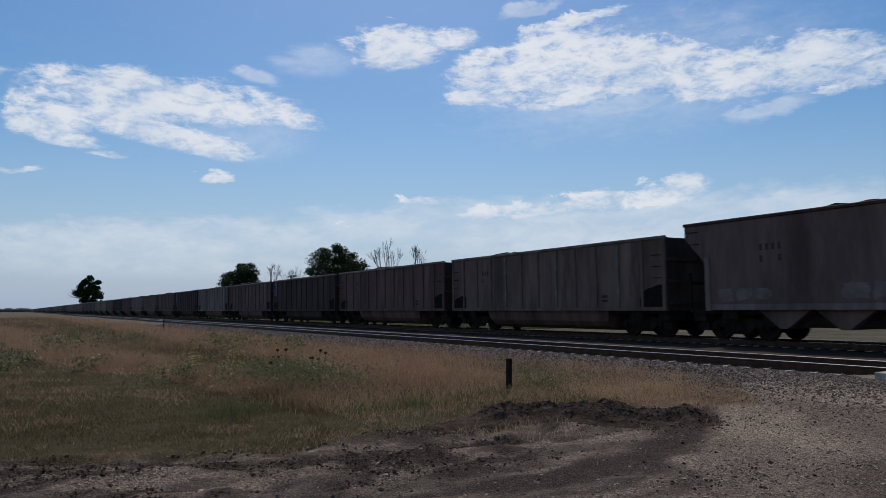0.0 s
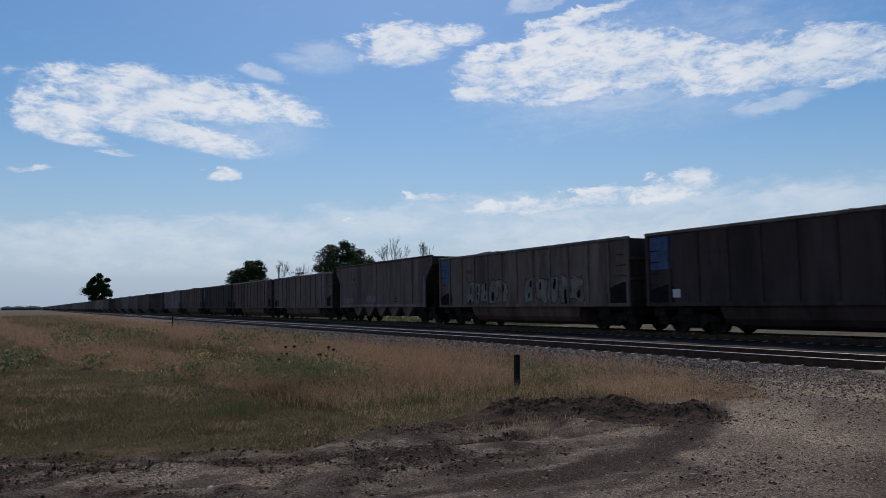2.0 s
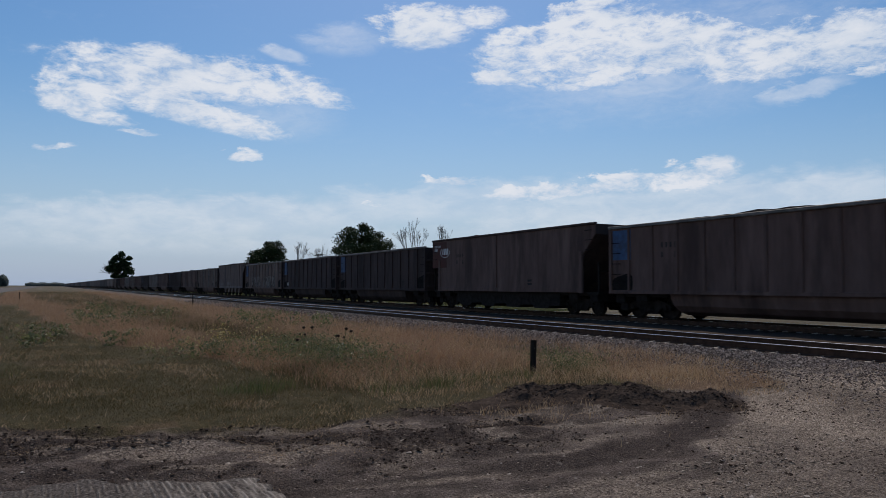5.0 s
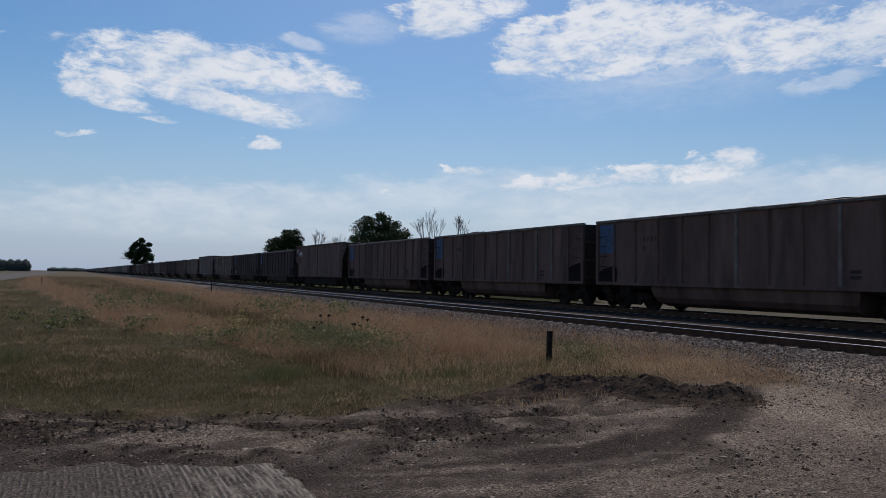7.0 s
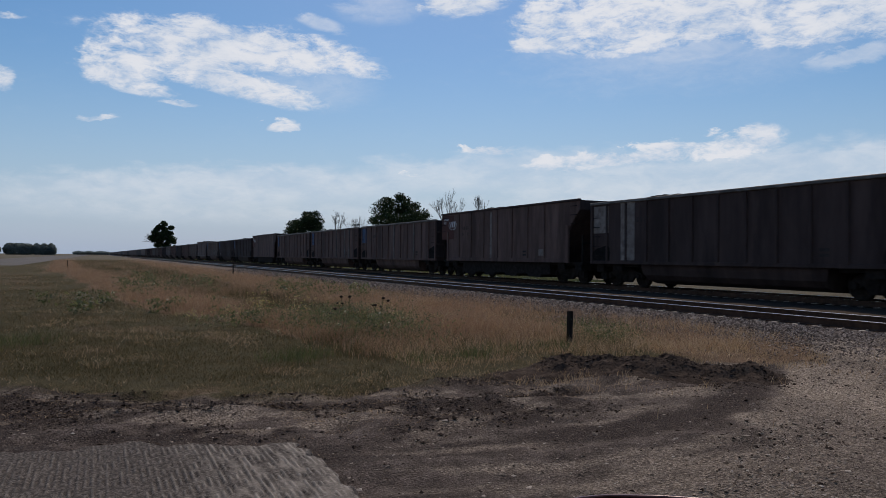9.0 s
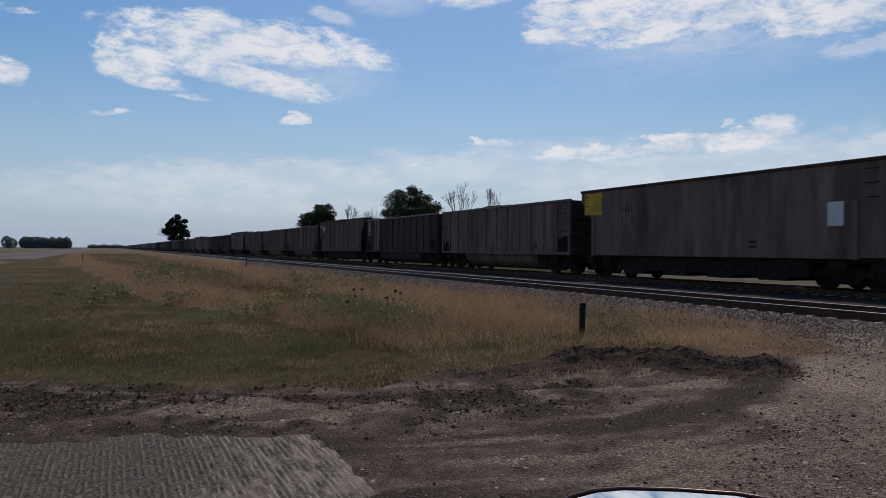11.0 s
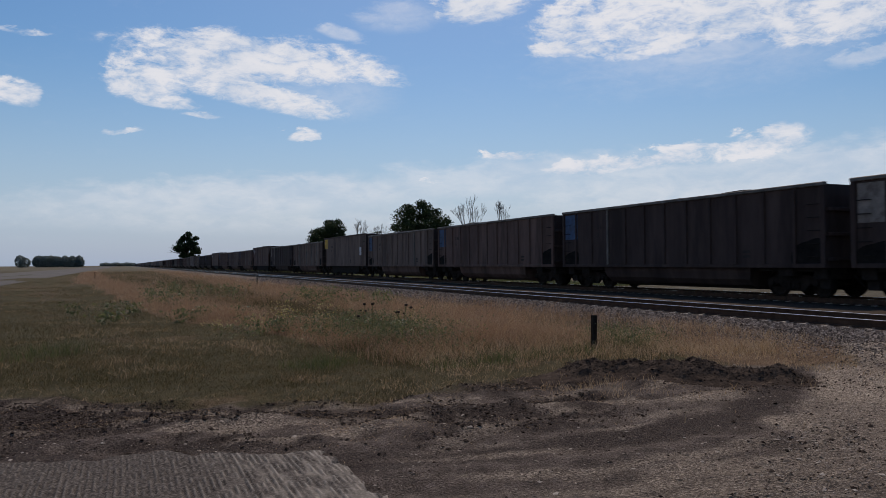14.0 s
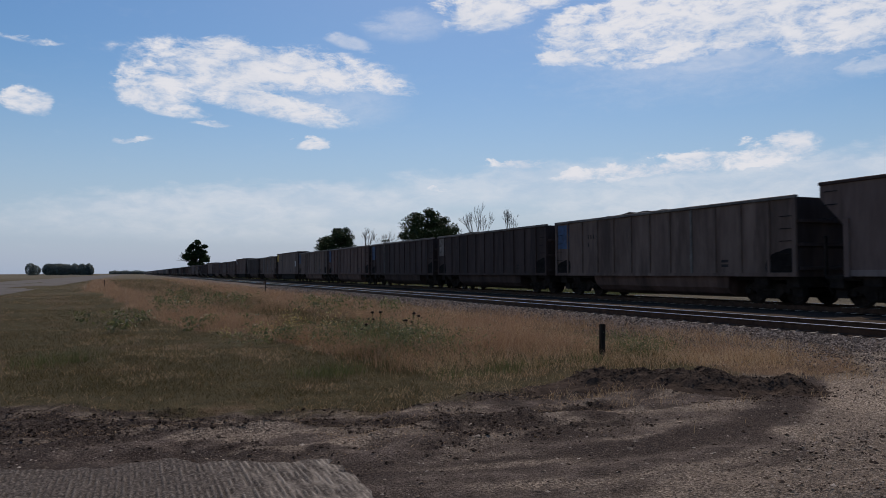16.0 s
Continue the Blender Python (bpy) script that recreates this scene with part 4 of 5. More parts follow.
def hopper(spec):
    """A taller loaded open hopper with sloped ends and, by spec, saw-tooth bays or a plain underframe."""
    paint, top, bays, seed = spec["side"], spec.get("top", 3.95), spec.get("bays", 0), spec.get("seed", 0)
    car = empty("coal_hopper", spec["label"], "rail wagon", "cars of the coal train")
    h, cut = BODY / 2, 0.95
    for s in (-1, 1):
        # the side: full length on top, cut back under the end slopes
        out = [(-h + cut, 1.04), (h - cut, 1.04), (h - cut, top - 1.45), (h, top - 0.45), (h, top), (-h, top), (-h, top - 0.45), (-h + cut, top - 1.45)]
        if spec.get("flat_end"):
            out = [(-h, 1.04), (h - cut, 1.04), (h - cut, top - 1.45), (h, top - 0.45), (h, top), (-h, top)]
            # closed end in near-black, its shade put into the colour
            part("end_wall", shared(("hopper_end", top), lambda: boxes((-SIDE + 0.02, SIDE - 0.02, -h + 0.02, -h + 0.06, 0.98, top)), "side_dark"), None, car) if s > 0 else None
        part("side_wall", shared(("hopper_side", s, top, len(out)), lambda: prism(out, 0, s * SIDE - 0.02, s * SIDE + 0.02), paint), None, car)
        part("side_sill", shared(("hopper_sill", s), lambda: boxes((s * SIDE - 0.05, s * SIDE + 0.06, -h + cut, h - cut, 1.0, 1.20), bevel=0.012), spec.get("sill", paint)), None, car)
        part("top_chord", shared(("hopper_chord", s, top), lambda: boxes((s * SIDE - 0.08, s * SIDE + 0.08, -h - 0.03, h + 0.03, top - 0.04, top + 0.07), bevel=0.02), spec.get("chord", "side_dark")), None, car)
        for e in (-1, 1):
            part("end_post", shared(("end_post", top), lambda: boxes((-0.06, 0.06, -0.10, 0.10, 0.98, top - 1.15), bevel=0.015), spec.get("post", paint)), None, car, at=(s * (SIDE + 0.015), e * (h - cut), 0))
        for y in spec.get("posts", ()):
            part("side_post", shared(("hopper_post", top), lambda: boxes((-0.03, 0.03, -0.05, 0.05, 1.2, top - 0.06), bevel=0.012), paint), None, car, at=(s * (SIDE + 0.045), y, 0))
    for e in (-1, 1):
        # end slope sheet, its shade put into the near-black colour, and the frame under it
        sheet = [(e * h, top), (e * h, top - 0.45), (e * (h - 2.1), 1.0), (e * (h - 2.2), 1.06), (e * (h - 0.06), top - 0.42), (e * (h - 0.06), top)]
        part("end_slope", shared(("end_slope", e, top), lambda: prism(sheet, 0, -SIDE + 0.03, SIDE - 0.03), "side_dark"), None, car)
        part("end_platform", shared(("end_platform", e), lambda: boxes((-1.45, 1.45, min(e * (h - 1.3), e * h), max(e * (h - 1.3), e * h), 0.92, 1.02), (-1.45, -1.37, e * h - 0.04, e * h + 0.04, 1.0, 2.3), (1.37, 1.45, e * h - 0.04, e * h + 0.04, 1.0, 2.3), (-1.45, 1.45, e * h - 0.03, e * h + 0.03, 1.9, 1.98)), "steel_dark"), None, car)
        part("coupler", shared(("coupler",), coupler_bm, "steel_dark"), None, car, at=pose(0, 0, 0, 0, 0, 0 if e > 0 else 180))
    part("centre_sill", shared(("centre_sill",), lambda: boxes((-0.35, 0.35, -7.3, 7.3, 0.74, 1.04)), "steel_dark"), None, car)
    if bays:
        for k in range(bays):
            y = (k - (bays - 1) / 2) * 1.95
            part("discharge_bay", shared(("discharge_bay",), lambda: prism([(-0.92, 1.02), (0.92, 1.02), (0.16, 0.42), (-0.10, 0.42)], 0, -1.42, 1.42), "side_hopper"), None, car, "grey saw-tooth discharge bay", at=(0, y, 0))
        part("underframe", shared(("underframe",), lambda: boxes((-1.1, 1.1, -4.9, 4.9, 0.46, 1.0)), "steel_dark"), None, car)
    else:
        for y in (-3.6, -1.2, 1.2, 3.6):
            part("discharge_bay", shared(("low_bay",), lambda: prism([(-1.19, 1.02), (1.19, 1.02), (1.19, 0.40), (0.9, 0.38), (0.85, 0.24), (-0.3, 0.24), (-0.35, 0.36), (-1.19, 0.40)], 0, -1.42, 1.42), "steel_dark"), None, car, at=(0, y, 0))
    part("coal_load", shared(("coal_load", seed % 4, top), lambda: coal_bm(seed % 4, SIDE - 0.06, -h + 0.1, h - 0.1, top, 0.28), "coal"), None, car)
    for y in (-5.85, 5.85):
        add_truck(car, y)
    ladder(car, -h + 0.4, top - 1.1, top - 0.2)
    ladder(car, h - 0.4, top - 1.1, top - 0.2)
    for key, words, y, z in (("number_stencil", (2, 4, 0.10, 0.20, 0.12, 3), h - 3.0, 2.9), ("data_stencil", (2, 1, 0.40, 0.10, 0.05, 5), -h + 5.0, 1.5)):
        mark(car, key, words, y, z, spec.get("mark_paint", "faded_mark") if key == "number_stencil" else "faded_mark")
    for y, w, hh, sd in spec.get("tags", ()):
        part("spray_lettering", shared(("spray_lettering", w, hh, sd), lambda: graffiti_bm(w, hh, sd, False), "side_grey"), None, car, "pale sprayed lettering, unreadable", at=on_side(y, 1.3, 0.03))
    for y, z, w, hh, mat in spec.get("patches", ()):
        part("paint_patch", shared(("paint_patch", w, hh), lambda: boxes((-0.006, 0, -w / 2, w / 2, -hh / 2, hh / 2)), mat), None, car, at=(-SIDE - 0.026, y, z))
    if spec.get("rotary"):
        t = text_mesh("ROTARY\nEND", 0.20)
        part("end_lettering", t, "white_mark", car, "white stencilled words", at=on_side(h - 0.3, top - 0.42, 0.034))
    if spec.get("emblem"):
        # the owner's mark as plain white shapes: three slanted bars in an open ring
        bm = bmesh.new()
        for x, w in ((0.0, 0.10), (0.20, 0.20), (0.48, 0.20)):
            vs = [bm.verts.new(p) for p in ((x, 0, 0), (x + w, 0, 0), (x + w + 0.10, 0.36, 0), (x + 0.10, 0.36, 0))]
            bm.faces.new(vs)
        for k in range(20):
            a0, a1 = math.pi * (0.75 + 1.35 * k / 20), math.pi * (0.75 + 1.35 * (k + 1) / 20)
            vs = [bm.verts.new((0.36 + r * 0.52 * math.cos(a), 0.14 + r * 0.28 * math.sin(a), 0.002)) for a, r in ((a0, 1), (a1, 1), (a1, 1.1), (a0, 1.1))]
            bm.faces.new(vs)
        part("emblem", bm, "white_mark", car, "plain white emblem", at=on_side(h - 1.25, top - 0.85, 0.034))
        part("emblem_panel", boxes((-0.006, 0, -1.75, 0, top - 1.6, top - 0.1)), "red_paint", car, "dull red field behind the emblem", at=(-SIDE - 0.022, h - 0.05, 0))
    return car


# the cars that pass close, counted from the grey saw-tooth hopper (0) back along the train
NEAR = {
    0: ("hopper", dict(side="side_hopper", bays=5, sill="side_grey", post="side_grey", seed=1, posts=(-5.0, 0.2), tags=((6.2, 1.6, 0.4, 4), (1.9, 2.2, 0.5, 6)), label="grey coal hopper with saw-tooth discharge bays and faint sprayed tags")),
    1: ("gondola", dict(side="side_tan", panel="blue_paint", seed=2, tags=((4.6, 3.2, 1.15, 21), (-0.6, 3.9, 1.2, 33)), bright=(1, 3), label="tan-grey coal gondola with blue end panel and large whitish graffiti")),
    2: ("gondola", dict(side="side_dark", panel="blue_paint", seed=3, patches=((6.1, 1.45, 0.35, 0.3, "white_mark"),))),
    3: ("gondola", dict(side="side_dark", panel="blue_paint", seed=1)),
    4: ("hopper", dict(side="side_brown", seed=2, rotary=True, emblem=True, posts=(0.3,), label="dull red-brown hopper with a plain white emblem, smooth sides")),
    5: ("gondola", dict(side="side_brown", panel="blue_paint", seed=0)),
    6: ("gondola", dict(side="side_brown", panel="blue_paint", seed=2, bright=(1, 2, 4))),
    7: ("gondola", dict(side="side_brown", panel="blue_paint", seed=3, bright=(2, 5))),
    8: ("hopper", dict(side="side_brown", seed=1, rotary=True, emblem=True, posts=(5.0, 3.4, 1.8, 0.2, -1.4, -3.0, -4.6), patches=((0.95, 2.5, 0.22, 2.6, "pale_paint"), (-4.3, 1.5, 0.5, 0.32, "pale_paint")), label="red-brown ribbed hopper with a white emblem and pale stripe")),
    9: ("gondola", dict(side="side_dark", panel="pale_paint", seed=2, patches=((5.0, 2.4, 0.9, 2.5, "pale_paint"),), label="near-black coal gondola with pale repaired panels")),
    10: ("gondola", dict(side="side_tan", seed=1, bright=(1, 3, 5, 8))),
    11: ("hopper", dict(side="side_tan", seed=3, flat_end=True, chord="side_dark", patches=((6.6, 3.35, 1.3, 1.0, "yellow_paint"), (-5.9, 2.4, 0.55, 0.75, "white_mark")), label="smooth tan-grey hopper with a yellow end panel")),
    12: ("gondola", dict(side="side_tan", panel="blue_paint", seed=0, bright=(2,))),
    13: ("gondola", dict(side="side_brown", panel="blue_paint", seed=2)),
    14: ("gondola", dict(side="side_dark", panel="blue_paint", seed=3, bright=(8,))),
    15: ("gondola", dict(side="side_dark", panel="pale_paint", seed=2)),
    16: ("gondola", dict(side="side_tan", panel="blue_paint", seed=1, bright=(3,))),
    17: ("hopper", dict(side="side_hopper", seed=2, posts=(4.0, 1.0), sill="side_grey", label="brown-grey smooth-sided coal hopper")),
    18: ("gondola", dict(side="side_brown", seed=0)),
}
TRAIN = []                          # (index, car)
for i, (kind_, spec_) in NEAR.items():
    TRAIN.append((i, gondola(spec_) if kind_ == "gondola" else hopper(spec_)))
_kinds = [gondola(dict(side="side_brown", seed=1)), gondola(dict(side="side_tan", seed=2, bright=(1, 4, 7))), gondola(dict(side="side_dark", seed=3, panel="blue_paint")), gondola(dict(side="side_grey", seed=0, bright=(2, 3, 5, 6)))]
_far = [gondola(dict(side=s_, seed=k_), full=False) for k_, s_ in enumerate(("side_brown", "side_dark", "side_tan"))]
_order = (1, 0, 2, 0, 3, 2, 0, 1, 3, 0, 2, 1)
_used = set()
for n_, i in enumerate(range(-1, -13, -1)):
    k_ = _order[n_]
    TRAIN.append((i, _kinds[k_] if k_ not in _used else copy_thing(_kinds[k_], Matrix())))
    _used.add(k_)
_used = set()
for i in range(-13, -72, -1):
    k_ = (i * i + i // 3) % 3
    TRAIN.append((i, _far[k_] if k_ not in _used else copy_thing(_far[k_], Matrix())))
    _used.add(k_)


def train_y(i, t):
    """Where the middle of car i stands at t seconds: the train runs away at about 17 m/s."""
    return 18.98 + 16.91 * t - 0.9 * ((t - 8) / 8) ** 2 - PITCH * i - BODY / 2


# ---- the lot: milled paving, crossing, worked soil ----
def make_milled():
    """A pad of milled asphalt, grooved along its length, with a ragged edge."""
    xs, ys = np.arange(-2.6, 1.72, 0.0085), np.arange(2.6, 6.9, 0.03)
    X, Y = np.meshgrid(xs, ys, indexing="ij")
    lim_x = 1.60 + 0.05 * fractal(X * 0.5, Y, 0.15, 71, 3)
    lim_y = 6.20 - 0.26 * (X - 1.6) + 0.13 * fractal(X, Y * 0.3, 0.35, 73, 4)
    lane = value_noise(X, Y, 0.5, 79)
    groove = np.cos(X * math.tau / 0.046 + 0.3 * value_noise(X, Y * 0.6, 0.3, 75))
    dash = np.clip(0.42 + 1.5 * value_noise(X / 0.046, Y / 0.075, 1.0, 77), 0, 1)
    inside = np.minimum(lim_x - X, lim_y - Y)
    Z = 0.028 + 0.009 * groove * dash * sstep(inside, 0.02, 0.2) + 0.005 * fractal(X, Y, 0.05, 81, 2) + 0.006 * lane
    Z = np.where(inside > 0, Z, -0.04) * sstep(inside, -0.02, 0.05) - 0.04 * (1 - sstep(inside, -0.02, 0.05))
    nx, ny = X.shape
    idx = np.arange(nx * ny).reshape(nx, ny)
    f = np.stack((idx[:-1, :-1], idx[1:, :-1], idx[1:, 1:], idx[:-1, 1:]), -1)
    keep = inside[:-1, :-1] > -0.05
    # pale dusting lies along the worn, outer side; ridge light is painted in too
    dust_relief = sstep(X + 0.35 * value_noise(X, Y, 0.6, 83), 0.2, 1.15) * (0.14 + 0.22 * value_noise(X * 3, Y * 0.7, 0.12, 85)) + 0.30 * np.clip(groove, 0, 1) * dash * (0.45 + 0.55 * sstep(X, 0.0, 1.0))
    me = raw_mesh("milled_paving", np.stack((X, Y, Z + 0.004), -1).reshape(-1, 3), f[keep], "milled", {"dust_relief": np.clip(dust_relief, 0, 0.8).ravel()})
    tagged(new("pavement", me), "worn grey milled asphalt pad with grooves, dusted with dirt", "pavement", kind="structure")


make_milled()

xing = empty("road_crossing", "weathered pale concrete panels between the rails of the crossing", "level crossing", kind="structure")
for _x0, _x1 in ((13.05, 13.98), (14.22, 15.48), (15.72, 16.6)):
    for _k in range(3):
        _y = 0.15 + _k * 2.45
        part("panel", shared(("panel", _x1 - _x0), lambda: boxes((0, _x1 - _x0, 0, 2.42, -0.2, 0.0), bevel=0.012), "concrete"), None, xing, at=(_x0, _y, RAIL_Z - 0.008))


def mound_height(x, y):
    """Height of the heap over the ground, and how much of a heap is there at all."""
    u, v = (x - 7.15) * 0.80 - (y - 8.15) * 0.60, (x - 7.15) * 0.60 + (y - 8.15) * 0.80
    lump = fractal(x, y, 0.30, 91, 5)
    heap = 0.205 * np.exp(-np.abs((u - 0.05) / 1.6) ** 5.0 - np.abs(v / 0.60) ** 2.4) + 0.10 * np.exp(-(((x - 5.4) / 0.9) ** 2 + ((y - 8.4) / 0.45) ** 2))
    heap = heap + 0.10 * np.exp(-(((u - 1.25) / 0.20) ** 4 + ((v + 0.1) / 0.22) ** 4))
    return heap * (1 + 0.08 * lump) + 0.046 * lump * sstep(heap, 0.03, 0.12) - 0.045, heap


def make_mound():
    xs, ys = np.arange(4.2, 9.6, 0.035), np.arange(6.2, 10.2, 0.035)
    X, Y = np.meshgrid(xs, ys, indexing="ij")
    over, H = mound_height(X, Y)
    Z = ground_height(X, Y) + over
    nx, ny = X.shape
    idx = np.arange(nx * ny).reshape(nx, ny)
    f = np.stack((idx[:-1, :-1], idx[1:, :-1], idx[1:, 1:], idx[:-1, 1:]), -1)
    keep = H[:-1, :-1] > 0.012
    ob = new("dirt_mound", raw_mesh("dirt_mound", np.stack((X, Y, Z), -1).reshape(-1, 3), f[keep], "soil"))
    return tagged(ob, "low mound of dark freshly dug clotted soil", "mound")


make_mound()
# clods along the worked strip and round the mound
_n = 16000
_x = RNG.uniform(-3, 8.8, _n)
_d = RNG.normal(-0.95, 0.7, _n)
_y = turf_edge(_x) + _d
_keep = (_d < 0.15) & ((_x < 6.0) | (RNG.uniform(0, 1, _n) < 0.8)) & (fractal(_x * 0.4, turf_edge(_x) + _d, 0.45, 51, 4) > -0.25)
_x, _y = _x[_keep], _y[_keep]
stones("soil_clods", np.stack((_x, _y, ground_height(_x, _y) + 0.008), -1), np.minimum(RNG.gamma(1.2, 0.0055, len(_x)) + 0.003, 0.03), "soil", "dark crumbled soil clods along the turf edge", "soil", 0.5)
# on the mound itself
_n = 3600
_u, _v = RNG.uniform(-1.6, 1.65, _n), RNG.normal(0, 0.36, _n)
_x, _y = 7.15 + 0.8 * _u + 0.6 * _v, 8.15 - 0.6 * _u + 0.8 * _v
_z = ground_height(_x, _y) + np.maximum(mound_height(_x, _y)[0], 0)
stones("soil_clods", np.stack((_x, _y, _z), -1), RNG.gamma(1.4, 0.008, _n) + 0.003, "soil", "dark clods heaped on the dug mound", "soil", 0.55)
# pebbles on the gravel and dirt
_n = 42000
_r = np.exp(RNG.uniform(math.log(4.2), math.log(14), _n))
_a = np.radians(RNG.uniform(-12, 64, _n))
_x, _y = _r * np.sin(_a), _r * np.cos(_a)
_e = (_x - 4.6) * 0.56 - (_y - 4.5) * 0.83
_keep = (_y < turf_edge(_x) - 0.1) & (RNG.uniform(0, 1, _n) < np.where(_e > 0, 0.8, 0.24) * (0.6 + 0.7 * value_noise(_x, _y, 0.6, 127))) & ~((_x < 1.6) & (_y < 6.3)) & (_x < 13)
_x, _y = _x[_keep], _y[_keep]
stones("gravel_stones", np.stack((_x, _y, ground_height(_x, _y) + 0.003), -1), RNG.gamma(1.3, 0.0045, len(_x)) + 0.003, "stone", "pale loose gravel stones on the dirt lot", "gravel", 0.32)

# dark crumbs trodden over the light gravel, and a few larger flat stones
_pick = RNG.uniform(0, 1, len(_x)) < 0.13
_cx, _cy = _x[_pick] + 0.02, _y[_pick] + 0.015
stones("soil_crumbs", np.stack((_cx, _cy, ground_height(_cx, _cy) + 0.004), -1), np.minimum(RNG.gamma(1.3, 0.006, len(_cx)) + 0.004, 0.028), "soil", "dark soil crumbs scattered over the pale gravel", "soil", 0.45)
_pick = RNG.uniform(0, 1, len(_x)) < 0.012
_cx, _cy = _x[_pick] - 0.03, _y[_pick] + 0.03
stones("gravel_stones", np.stack((_cx, _cy, ground_height(_cx, _cy) + 0.004), -1), RNG.uniform(0.012, 0.028, len(_cx)), "stone", "larger flat pale stones lying on the gravel", "gravel", 0.3)

_n = 170
_cx, _cy = RNG.normal(5.6, 0.9, _n), RNG.normal(4.75, 0.55, _n)
stones("gravel_stones", np.stack((_cx, _cy, ground_height(_cx, _cy) + 0.005), -1), RNG.gamma(2.0, 0.004, _n) + 0.006, "stone", "pale flat stones on the trodden corner of the lot", "gravel", 0.35)
_n = 190
_cx, _cy = RNG.normal(5.9, 0.7, _n), RNG.normal(4.7, 0.45, _n)
stones("soil_clods", np.stack((_cx, _cy, ground_height(_cx, _cy) + 0.008), -1), RNG.gamma(1.6, 0.005, _n) + 0.005, "soil", "dark soil clods on the trodden corner of the lot", "soil", 0.45)


# ---- grass ----
def blades(name, x, y, height, width, mat, label, lean=0.35, bend=0.25):
    """Tapered, bent blades, one object for all of them."""
    n = len(x)
    z = ground_height(x, y) - 0.02
    a, b = RNG.uniform(0, math.tau, n), RNG.uniform(0, math.tau, n)
    side = np.stack((np.cos(a), np.sin(a), np.zeros(n)), -1) * (width / 2)[:, None]
    tip = np.stack((np.cos(b), np.sin(b), np.zeros(n)), -1) * (height * RNG.uniform(0.3, 1, n) * lean)[:, None]
    base = np.stack((x, y, z), -1)
    up = np.stack((np.zeros(n), np.zeros(n), height), -1)
    mid = base + up * 0.55 + tip * bend
    top = base + up + tip
    v = np.stack((base - side, base + side, mid - side * 0.8, mid + side * 0.8, top), 1)
    f = np.array([(0, 1, 3), (0, 3, 2), (2, 3, 4)])[None] + 5 * np.arange(n)[:, None, None]
    return tagged(new(name, raw_mesh(name, v.reshape(-1, 3), f.reshape(-1, 3), mat)), label, "grass", kind="stuff")


